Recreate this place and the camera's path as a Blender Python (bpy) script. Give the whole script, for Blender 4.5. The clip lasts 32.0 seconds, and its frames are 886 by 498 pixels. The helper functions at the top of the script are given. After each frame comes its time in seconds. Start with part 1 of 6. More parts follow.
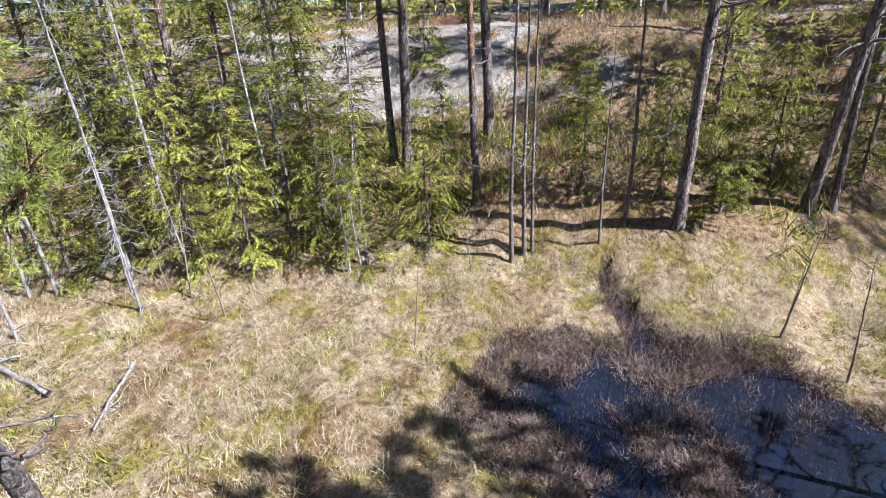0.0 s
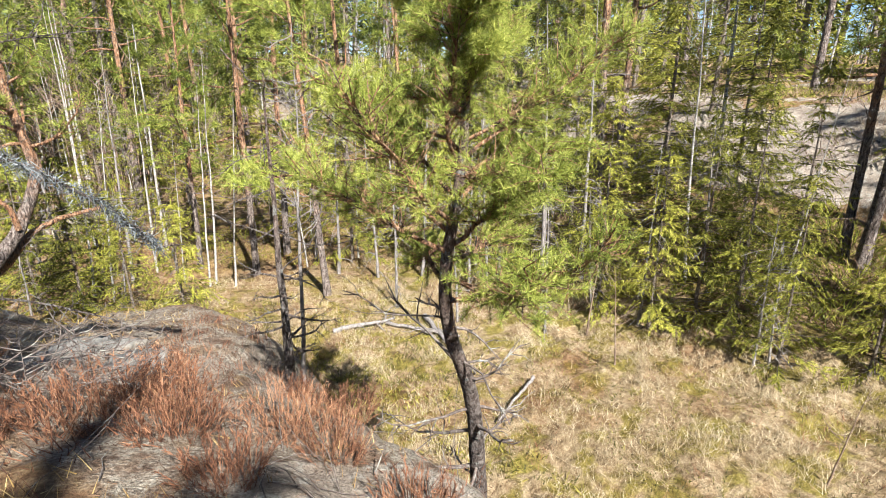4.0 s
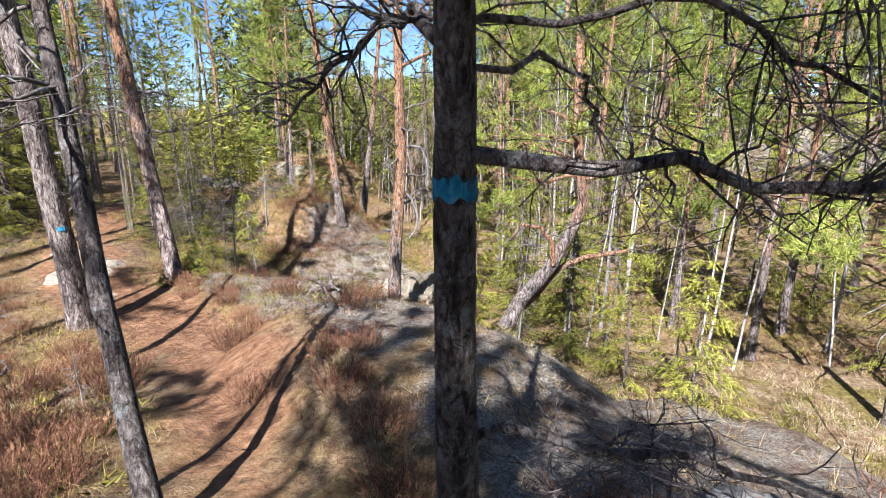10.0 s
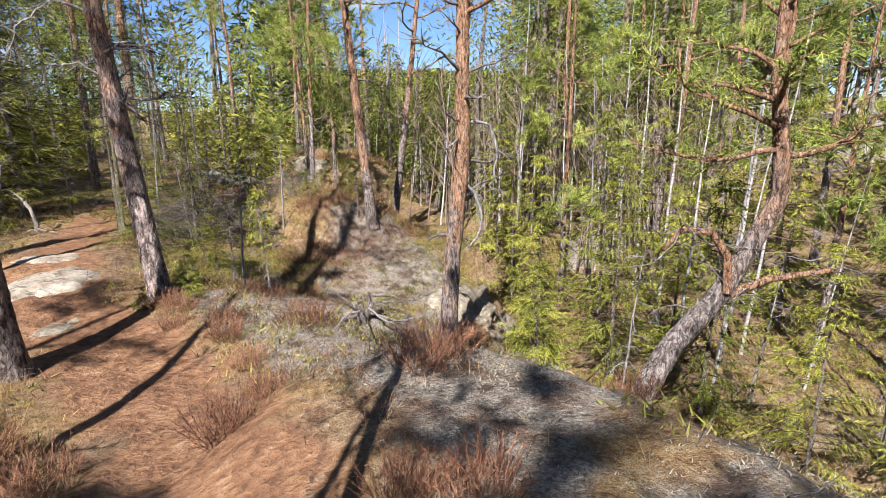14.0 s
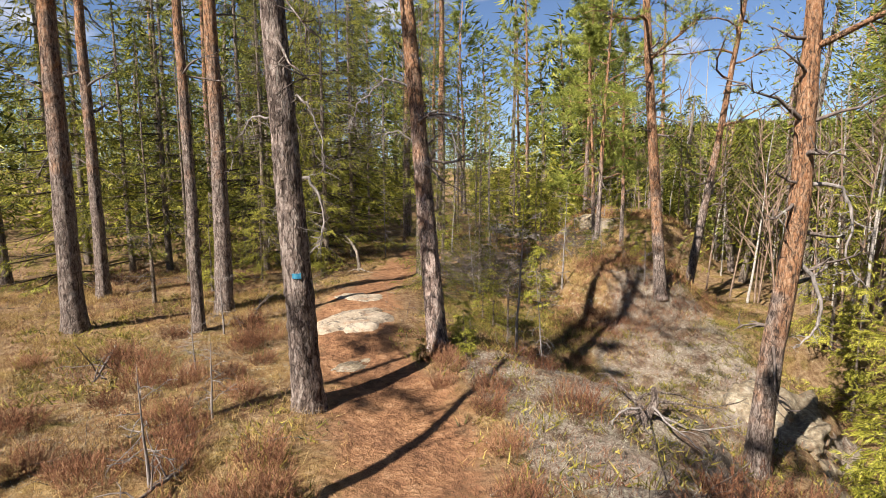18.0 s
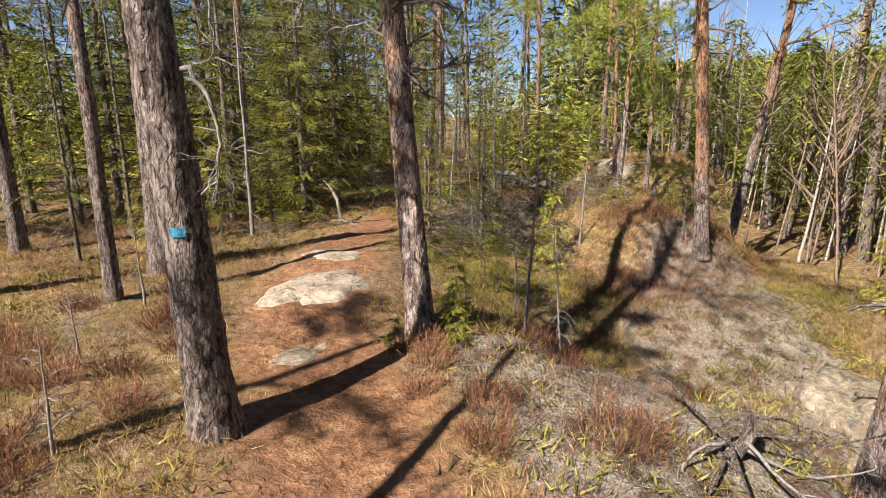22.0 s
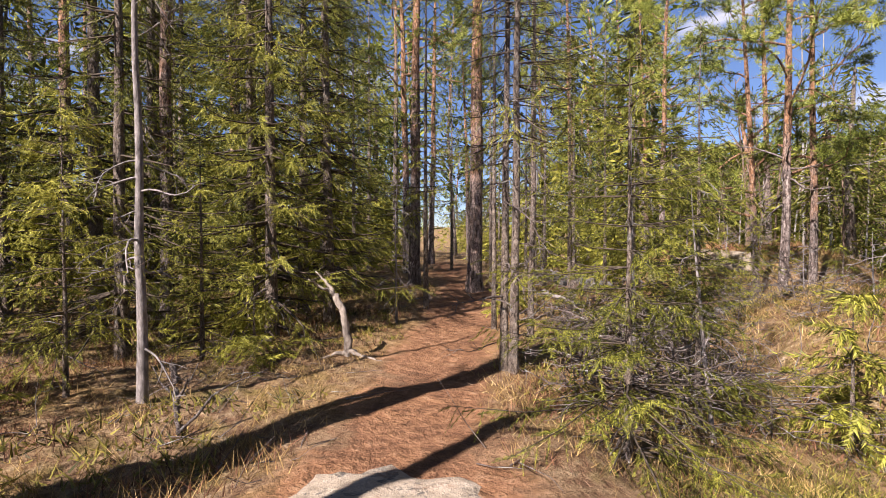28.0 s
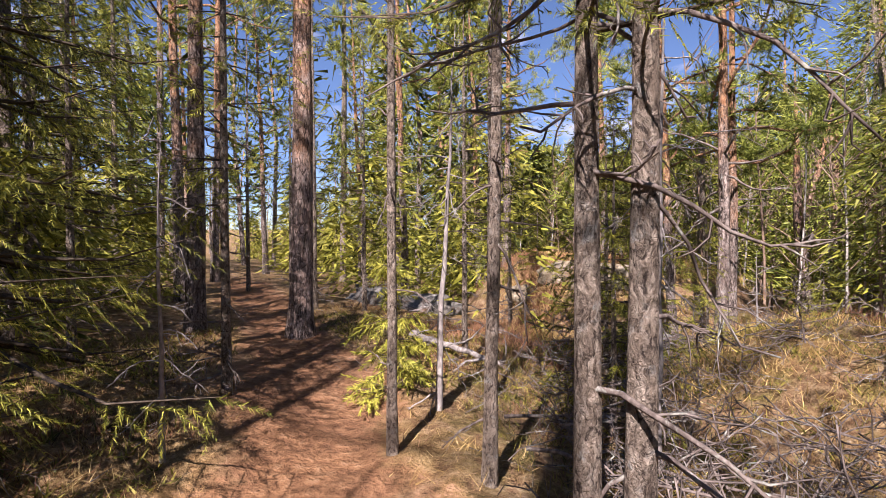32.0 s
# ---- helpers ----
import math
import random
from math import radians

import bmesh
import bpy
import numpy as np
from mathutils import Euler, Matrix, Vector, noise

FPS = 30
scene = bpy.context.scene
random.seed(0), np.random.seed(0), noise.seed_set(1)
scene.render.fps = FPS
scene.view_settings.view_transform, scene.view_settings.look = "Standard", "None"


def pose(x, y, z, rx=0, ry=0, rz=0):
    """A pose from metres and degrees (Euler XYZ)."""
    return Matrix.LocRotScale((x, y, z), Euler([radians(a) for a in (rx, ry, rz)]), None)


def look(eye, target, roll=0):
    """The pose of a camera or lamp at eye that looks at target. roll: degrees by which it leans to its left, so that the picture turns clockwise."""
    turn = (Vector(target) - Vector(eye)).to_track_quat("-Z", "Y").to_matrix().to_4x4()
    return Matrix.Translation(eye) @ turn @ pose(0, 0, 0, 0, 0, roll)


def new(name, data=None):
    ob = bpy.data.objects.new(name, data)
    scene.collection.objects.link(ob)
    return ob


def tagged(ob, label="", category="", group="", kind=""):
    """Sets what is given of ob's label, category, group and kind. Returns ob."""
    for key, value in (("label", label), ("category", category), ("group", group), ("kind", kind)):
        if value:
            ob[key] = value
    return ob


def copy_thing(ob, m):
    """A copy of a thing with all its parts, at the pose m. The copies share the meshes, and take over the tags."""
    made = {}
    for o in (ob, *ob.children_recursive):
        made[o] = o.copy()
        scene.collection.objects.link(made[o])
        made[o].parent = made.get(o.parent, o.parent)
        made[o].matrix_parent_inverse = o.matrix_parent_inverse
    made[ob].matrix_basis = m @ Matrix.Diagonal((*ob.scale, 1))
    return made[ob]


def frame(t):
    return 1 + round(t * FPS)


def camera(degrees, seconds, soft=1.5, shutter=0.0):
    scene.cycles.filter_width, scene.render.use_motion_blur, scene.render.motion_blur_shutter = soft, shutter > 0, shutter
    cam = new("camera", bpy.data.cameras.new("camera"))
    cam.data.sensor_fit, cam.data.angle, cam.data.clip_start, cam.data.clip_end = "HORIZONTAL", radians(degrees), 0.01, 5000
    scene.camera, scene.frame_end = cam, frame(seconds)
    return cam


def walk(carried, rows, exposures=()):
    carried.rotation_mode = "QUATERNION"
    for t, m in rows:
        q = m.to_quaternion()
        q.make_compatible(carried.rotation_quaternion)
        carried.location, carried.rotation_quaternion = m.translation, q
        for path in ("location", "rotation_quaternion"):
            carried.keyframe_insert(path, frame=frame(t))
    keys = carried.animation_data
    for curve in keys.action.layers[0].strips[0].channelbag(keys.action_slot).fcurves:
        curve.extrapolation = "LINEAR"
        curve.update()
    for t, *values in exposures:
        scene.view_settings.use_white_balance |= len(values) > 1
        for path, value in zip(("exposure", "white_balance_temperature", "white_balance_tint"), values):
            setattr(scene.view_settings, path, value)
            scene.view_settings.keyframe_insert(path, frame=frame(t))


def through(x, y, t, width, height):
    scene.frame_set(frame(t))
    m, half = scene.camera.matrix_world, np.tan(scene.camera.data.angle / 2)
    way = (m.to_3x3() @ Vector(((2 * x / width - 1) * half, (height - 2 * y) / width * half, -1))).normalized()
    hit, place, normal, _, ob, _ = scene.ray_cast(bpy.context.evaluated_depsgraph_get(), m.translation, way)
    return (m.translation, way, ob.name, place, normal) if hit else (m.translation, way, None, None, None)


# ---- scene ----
cam = camera(79.76, 32.0, 0.8)
PATH = [
    (0, look((1.151, -0.628, -0.325), (2.664, 0.401, -1.131), -2.49)),
    (0.5, look((1.124, -0.702, -0.283), (2.541, 0.457, -1.089), -2.31)),
    (1, look((1.083, -0.702, -0.258), (2.384, 0.585, -1.065), -2.01)),
    (1.5, look((1.020, -0.678, -0.225), (2.162, 0.751, -1.034), -1.39)),
    (2, look((0.939, -0.634, -0.164), (1.926, 0.899, -0.987), -1.04)),
    (2.5, look((0.843, -0.578, -0.127), (1.732, 1.019, -0.940), -0.86)),
    (3, look((0.742, -0.515, -0.099), (1.522, 1.150, -0.883), -0.86)),
    (3.5, look((0.645, -0.446, -0.043), (1.301, 1.309, -0.742), -0.68)),
    (4, look((0.512, -0.405, 0.009), (1.019, 1.426, -0.617), -0.29)),
    (4.5, look((0.366, -0.345, 0.053), (0.745, 1.542, -0.493), 0.02)),
    (6.5, pose(-0.162, 0.111, -0.011, 75.05, -0.24, 0.38)),
    (7.0, pose(-0.311, 0.313, 0.016, 74.98, -0.31, 2.06)),
    (7.5, pose(-0.500, 0.484, -0.000, 74.90, -0.18, 4.57)),
    (8.0, pose(-0.733, 0.650, 0.028, 74.86, -0.13, 7.41)),
    (8.5, pose(-0.964, 0.862, 0.030, 75.56, 0.04, 11.59)),
    (9.0, pose(-1.256, 1.044, -0.035, 75.92, 0.05, 15.87)),
    (9.5, pose(-1.532, 1.224, -0.096, 75.97, 0.13, 20.10)),
    (10.0, pose(-1.758, 1.356, -0.144, 76.10, 0.20, 25.24)),
    (10.5, pose(-2.003, 1.491, -0.203, 76.18, 0.23, 30.19)),
    (11.0, pose(-2.246, 1.696, -0.299, 76.32, 0.31, 34.13)),
    (11.5, pose(-2.544, 1.964, -0.336, 76.21, 0.32, 36.90)),
    (12.0, pose(-2.793, 2.219, -0.420, 76.14, 0.34, 36.90)),
    (12.5, pose(-2.947, 2.418, -0.492, 76.35, 0.39, 36.70)),
    (13.0, pose(-3.104, 2.651, -0.582, 75.85, 0.17, 32.80)),
    (13.5, pose(-3.305, 2.924, -0.597, 75.67, 0.23, 26.74)),
    (15.5, pose(-4.128, 3.824, -0.790, 80.12, -0.08, 31.45)),
    (16.0, pose(-4.190, 3.827, -0.727, 81.53, -0.14, 34.15)),
    (16.5, pose(-4.199, 3.739, -0.651, 81.92, -0.02, 40.35)),
    (17.0, pose(-4.165, 3.630, -0.585, 81.71, 0.01, 49.73)),
    (17.5, pose(-4.073, 3.649, -0.548, 81.92, 0.20, 56.01)),
    (18.0, pose(-4.015, 3.728, -0.565, 82.30, 0.16, 56.94)),
    (18.5, pose(-4.073, 3.833, -0.646, 81.77, 0.01, 56.54)),
    (19.0, pose(-4.226, 4.051, -0.711, 81.23, 0.04, 56.30)),
    (19.5, pose(-4.461, 4.277, -0.826, 81.00, -0.03, 54.76)),
    (20.0, pose(-4.731, 4.512, -0.902, 79.81, -0.12, 50.73)),
    (20.5, pose(-5.009, 4.744, -0.937, 78.66, -0.22, 49.68)),
    (21.0, pose(-5.276, 4.914, -0.954, 77.55, -0.23, 49.67)),
    (21.5, pose(-5.496, 4.982, -0.931, 77.72, -0.19, 50.52)),
    (22.0, pose(-5.565, 4.972, -0.892, 76.98, -0.05, 57.54)),
    (22.5, pose(-5.623, 5.091, -0.907, 77.21, 0.19, 63.45)),
    (23.0, pose(-5.817, 5.203, -1.000, 77.28, 0.07, 64.54)),
    (23.5, pose(-6.157, 5.357, -1.112, 77.22, -0.02, 64.57)),
    (24.0, pose(-6.584, 5.560, -1.270, 79.79, 0.03, 65.02)),
    (24.5, pose(-7.165, 5.823, -1.440, 81.37, -0.28, 63.88)),
    (25.0, pose(-7.826, 6.048, -1.527, 84.43, -0.42, 61.67)),
    (25.5, pose(-8.431, 6.191, -1.611, 86.98, -0.72, 58.83)),
    (27.5, pose(-10.780, 6.593, -1.700, 88.76, 0.05, 52.91)),
    (28.0, pose(-11.260, 6.614, -1.669, 88.81, 0.16, 52.82)),
    (28.5, pose(-11.691, 6.695, -1.659, 88.44, 0.07, 52.54)),
    (29.0, pose(-12.109, 6.774, -1.635, 88.22, -0.04, 50.45)),
    (29.5, pose(-12.517, 6.964, -1.579, 87.98, -0.12, 45.83)),
    (30.0, pose(-12.921, 7.250, -1.501, 88.11, -0.09, 42.09)),
    (30.5, pose(-13.348, 7.545, -1.492, 88.50, -0.18, 38.76)),
    (31.0, pose(-13.724, 7.909, -1.498, 88.64, -0.30, 34.50)),
    (31.5, pose(-14.096, 8.277, -1.489, 88.81, 0.17, 31.84)),
    (32.0, pose(-14.491, 8.662, -1.519, 89.02, 0.28, 30.00)),
]
walk(cam, PATH, [(0.0, 1.80, 5350.0, 14.0), (4.0, 1.80, 6250.0, 10.0), (7.0, 1.80, 6100.0, 11.0), (11.0, 1.80, 5650.0, 15.0), (13.0, 1.66, 5750.0, 14.0), (18.0, 1.45, 6950.0, 15.0), (22.0, 1.46, 6850.0, 16.0), (25.0, 1.63, 6600.0, 20.0), (28.0, 1.54, 6600.0, 25.0), (32.0, 1.60, 6500.0, 28.0)])

# ---- light ----
SUN_AZ, SUN_EL = radians(168.0), radians(43.0)
world = bpy.data.worlds.new("sky")
scene.world = world
world.use_nodes = True
wn, wl = world.node_tree.nodes, world.node_tree.links
wn.clear()
w_out, w_bg = wn.new("ShaderNodeOutputWorld"), wn.new("ShaderNodeBackground")
w_sky = wn.new("ShaderNodeTexSky")
w_sky.sky_type, w_sky.sun_disc = "NISHITA", False
w_sky.sun_elevation, w_sky.sun_rotation = SUN_EL, SUN_AZ
w_sky.air_density, w_sky.dust_density, w_sky.ozone_density = 0.8, 0.1, 5.5
w_co, w_map, w_noise, w_ramp, w_mix = wn.new("ShaderNodeTexCoord"), wn.new("ShaderNodeMapping"), wn.new("ShaderNodeTexNoise"), wn.new("ShaderNodeValToRGB"), wn.new("ShaderNodeMixRGB")
w_map.inputs["Scale"].default_value = (2.2, 2.2, 7.0)
w_noise.inputs["Scale"].default_value, w_noise.inputs["Detail"].default_value, w_noise.inputs["Roughness"].default_value = 1.6, 7.0, 0.55
w_ramp.color_ramp.elements[0].position, w_ramp.color_ramp.elements[1].position = 0.58, 0.72
w_mix.inputs[2].default_value = (7.0, 7.3, 7.7, 1)
wl.new(w_co.outputs["Generated"], w_map.inputs["Vector"])
wl.new(w_map.outputs[0], w_noise.inputs["Vector"])
wl.new(w_noise.outputs["Fac"], w_ramp.inputs[0])
wl.new(w_ramp.outputs[0], w_mix.inputs[0])
wl.new(w_sky.outputs[0], w_mix.inputs[1])
wl.new(w_mix.outputs[0], w_bg.inputs[0])
w_bg.inputs[1].default_value = 0.05
wl.new(w_bg.outputs[0], w_out.inputs[0])
sun_data = bpy.data.lights.new("sun", "SUN")
sun_data.energy, sun_data.angle, sun_data.color = 5.0, radians(0.6), (1.0, 0.95, 0.86)
sun = new("sun", sun_data)
sun_dir = Vector((math.sin(SUN_AZ) * math.cos(SUN_EL), math.cos(SUN_AZ) * math.cos(SUN_EL), math.sin(SUN_EL)))
sun.matrix_world = look(tuple(sun_dir * 60), (0, 0, 0))


# ---- materials ----
class Nodes:
    """A short way to write node materials."""

    def __init__(self, name):
        self.m = bpy.data.materials.new(name)
        self.m.use_nodes = True
        self.t = self.m.node_tree
        self.t.nodes.clear()
        self.co = self.t.nodes.new("ShaderNodeTexCoord").outputs["Object"]

    def put(self, sock, v):
        if isinstance(v, bpy.types.NodeSocket):
            self.t.links.new(v, sock)
        elif v is not None:
            sock.default_value = (*v, 1) if isinstance(v, tuple) and len(v) == 3 and sock.type == "RGBA" else v

    def noise(self, scale, detail=4.0, rough=0.55, stretch=None, dist=0.0, co=None):
        n = self.t.nodes.new("ShaderNodeTexNoise")
        n.inputs["Scale"].default_value, n.inputs["Detail"].default_value, n.inputs["Roughness"].default_value, n.inputs["Distortion"].default_value = scale, detail, rough, dist
        co = co or self.co
        if stretch:
            mp = self.t.nodes.new("ShaderNodeMapping")
            mp.inputs["Scale"].default_value = stretch
            self.t.links.new(co, mp.inputs[0])
            co = mp.outputs[0]
        self.t.links.new(co, n.inputs["Vector"])
        return n.outputs["Fac"]

    def cells(self, scale, stretch=None, feature="F1", out="Distance"):
        n = self.t.nodes.new("ShaderNodeTexVoronoi")
        n.feature = feature
        n.inputs["Scale"].default_value = scale
        co = self.co
        if stretch:
            mp = self.t.nodes.new("ShaderNodeMapping")
            mp.inputs["Scale"].default_value = stretch
            self.t.links.new(co, mp.inputs[0])
            co = mp.outputs[0]
        self.t.links.new(co, n.inputs["Vector"])
        return n.outputs[out]

    def ramp(self, fac, *stops):
        n = self.t.nodes.new("ShaderNodeValToRGB")
        e = n.color_ramp.elements
        while len(e) < len(stops):
            e.new(0.5)
        for k, (p, c) in zip(e, stops):
            k.position = p
            k.color = (c, c, c, 1) if isinstance(c, (int, float)) else (*c, 1)
        self.put(n.inputs[0], fac)
        return n.outputs[0]

    def mix(self, fac, a, b, mode="MIX"):
        n = self.t.nodes.new("ShaderNodeMixRGB")
        n.blend_type = mode
        for s, v in zip(n.inputs, (fac, a, b)):
            self.put(s, v)
        return n.outputs[0]

    def math(self, op, a, b=0.0):
        n = self.t.nodes.new("ShaderNodeMath")
        n.operation = op
        self.put(n.inputs[0], a)
        self.put(n.inputs[1], b)
        return n.outputs[0]

    def warp(self, scale, amount):
        """Bends the coordinates that later nodes use."""
        n = self.t.nodes.new("ShaderNodeTexNoise")
        n.inputs["Scale"].default_value, n.inputs["Detail"].default_value = scale, 4.0
        self.t.links.new(self.co, n.inputs["Vector"])
        m = self.t.nodes.new("ShaderNodeVectorMath")
        m.operation = "MULTIPLY_ADD"
        self.t.links.new(n.outputs["Color"], m.inputs[0])
        m.inputs[1].default_value = (amount,) * 3
        self.t.links.new(self.co, m.inputs[2])
        self.co = m.outputs[0]

    def attr(self, name):
        n = self.t.nodes.new("ShaderNodeAttribute")
        n.attribute_name = name
        return n.outputs["Fac"]

    def height(self):
        n = self.t.nodes.new("ShaderNodeSeparateXYZ")
        self.t.links.new(self.co, n.inputs[0])
        return n.outputs[2]

    def island(self):
        return self.t.nodes.new("ShaderNodeNewGeometry").outputs["Random Per Island"]

    def chance(self):
        return self.t.nodes.new("ShaderNodeObjectInfo").outputs["Random"]

    def done(self, color, rough=0.8, bump=None, strength=0.5, dist=0.02, spec=0.3, through=0.0, metallic=0.0):
        p = self.t.nodes.new("ShaderNodeBsdfPrincipled")
        self.put(p.inputs["Base Color"], color)
        self.put(p.inputs["Roughness"], rough)
        p.inputs["Specular IOR Level"].default_value, p.inputs["Metallic"].default_value = spec, metallic
        if bump is not None:
            b = self.t.nodes.new("ShaderNodeBump")
            b.inputs["Strength"].default_value, b.inputs["Distance"].default_value = strength, dist
            self.put(b.inputs["Height"], bump)
            self.t.links.new(b.outputs[0], p.inputs["Normal"])
        last = p.outputs[0]
        if through:
            tr, mx = self.t.nodes.new("ShaderNodeBsdfTranslucent"), self.t.nodes.new("ShaderNodeMixShader")
            self.put(tr.inputs[0], color)
            mx.inputs[0].default_value = through
            self.t.links.new(last, mx.inputs[1])
            self.t.links.new(tr.outputs[0], mx.inputs[2])
            last = mx.outputs[0]
        o = self.t.nodes.new("ShaderNodeOutputMaterial")
        self.t.links.new(last, o.inputs[0])
        return self.m


def make_ground_mat():
    n = Nodes("forest_ground")
    coarse, mid, fine, grit = n.noise(0.55, 3), n.noise(2.6, 5), n.noise(11, 6, 0.65), n.noise(60, 4, 0.7)
    litter = n.ramp(fine, (0.25, (0.10, 0.055, 0.032)), (0.42, (0.25, 0.15, 0.085)), (0.58, (0.41, 0.29, 0.17)), (0.75, (0.58, 0.48, 0.33)))
    moss = n.ramp(fine, (0.3, (0.07, 0.065, 0.015)), (0.55, (0.20, 0.175, 0.04)), (0.75, (0.36, 0.30, 0.085)))
    floor = n.mix(n.ramp(mid, (0.5, 0.0), (0.66, 0.8)), litter, moss)
    floor = n.mix(n.ramp(n.noise(0.8, 4, 0.6), (0.48, 0.0), (0.62, 0.6)), floor, n.ramp(fine, (0.3, (0.22, 0.12, 0.045)), (0.55, (0.46, 0.31, 0.12)), (0.75, (0.62, 0.48, 0.24))))
    bog_straw = n.ramp(fine, (0.25, (0.20, 0.135, 0.07)), (0.42, (0.40, 0.29, 0.17)), (0.6, (0.60, 0.475, 0.30)), (0.78, (0.74, 0.64, 0.46)))
    bog_moss = n.ramp(fine, (0.3, (0.14, 0.12, 0.02)), (0.6, (0.38, 0.32, 0.055)), (0.8, (0.46, 0.37, 0.12)))
    bog = n.mix(n.ramp(mid, (0.47, 0.0), (0.58, 0.85)), bog_straw, bog_moss)
    # dark gaps colour in the shading between tussocks
    bog = n.mix(n.ramp(n.noise(4.5, 5, 0.65), (0.36, 0.6), (0.48, 0.0)), bog, (0.10, 0.065, 0.03))
    mud = n.ramp(fine, (0.3, (0.020, 0.014, 0.010)), (0.6, (0.075, 0.048, 0.035)), (0.8, (0.17, 0.115, 0.075)))
    bog = n.mix(n.ramp(n.noise(0.9, 4, 0.6), (0.50, 0.0), (0.64, 0.75)), bog, n.mix(1.0, bog, (0.62, 0.46, 0.36), "MULTIPLY"))
    bog = n.mix(n.attr("mud"), bog, mud)
    base = n.mix(n.attr("bog"), floor, bog)
    crust = n.ramp(n.noise(38, 5, 0.75), (0.3, (0.13, 0.095, 0.075)), (0.44, (0.33, 0.28, 0.225)), (0.56, (0.53, 0.49, 0.41)), (0.72, (0.70, 0.68, 0.58)))
    purple = n.ramp(fine, (0.3, (0.10, 0.062, 0.045)), (0.55, (0.25, 0.175, 0.125)), (0.78, (0.45, 0.36, 0.265)))
    heath = n.mix(n.ramp(n.noise(3.2, 6, 0.68), (0.41, 0.0), (0.55, 0.95)), purple, crust)
    base = n.mix(n.ramp(n.math("ADD", n.attr("heath"), n.math("MULTIPLY", n.math("SUBTRACT", mid, 0.5), 1.2)), (0.35, 0.0), (0.6, 1.0)), base, heath)
    stone = n.ramp(mid, (0.3, (0.21, 0.175, 0.145)), (0.5, (0.43, 0.365, 0.30)), (0.7, (0.62, 0.55, 0.46)))
    stone = n.mix(n.ramp(fine, (0.54, 0.0), (0.62, 0.75)), stone, (0.56, 0.54, 0.48))
    stone = n.mix(n.ramp(n.noise(5.0, 5, 0.7, dist=0.5), (0.58, 0.0), (0.66, 0.85)), stone, (0.055, 0.052, 0.05))
    rockfac = n.ramp(n.math("ADD", n.attr("rock"), n.math("MULTIPLY", n.math("SUBTRACT", fine, 0.5), 1.1)), (0.42, 0.0), (0.58, 1.0))
    base = n.mix(rockfac, base, stone)
    dirt = n.ramp(n.math("ADD", n.math("MULTIPLY", fine, 0.55), n.math("MULTIPLY", mid, 0.45)), (0.30, (0.06, 0.029, 0.017)), (0.42, (0.165, 0.080, 0.043)), (0.55, (0.31, 0.158, 0.084)), (0.70, (0.52, 0.33, 0.21)))
    treadfac = n.ramp(n.math("ADD", n.attr("tread"), n.math("ADD", n.math("MULTIPLY", n.math("SUBTRACT", mid, 0.5), 1.5), n.math("MULTIPLY", n.math("SUBTRACT", fine, 0.5), 0.9))), (0.30, 0.0), (0.66, 0.9))
    base = n.mix(treadfac, base, dirt)
    base = n.mix(n.math("MULTIPLY", n.ramp(grit, (0.36, 0.75), (0.58, 0.0)), n.math("SUBTRACT", 1.0, n.math("MULTIPLY", treadfac, 0.75))), base, n.mix(1.0, base, (0.42, 0.38, 0.35), "MULTIPLY"))
    base = n.mix(n.math("MULTIPLY", n.ramp(n.noise(28, 5, 0.7), (0.52, 0.0), (0.68, 0.55)), n.math("SUBTRACT", 1.0, n.math("MULTIPLY", treadfac, 0.7))), base, n.mix(1.0, base, (1.45, 1.4, 1.35), "MULTIPLY"))
    base = n.mix(n.ramp(coarse, (0.3, 0.35), (0.6, 0.0)), base, n.mix(1.0, base, (0.7, 0.62, 0.55), "MULTIPLY"))
    bump = n.math("ADD", fine, n.math("MULTIPLY", grit, n.math("SUBTRACT", 0.5, n.math("MULTIPLY", treadfac, 0.42))))
    base = n.mix(1.0, base, (0.80, 0.80, 0.80), "MULTIPLY")
    return n.done(base, 0.93, bump, 1.0, 0.08, 0.15)


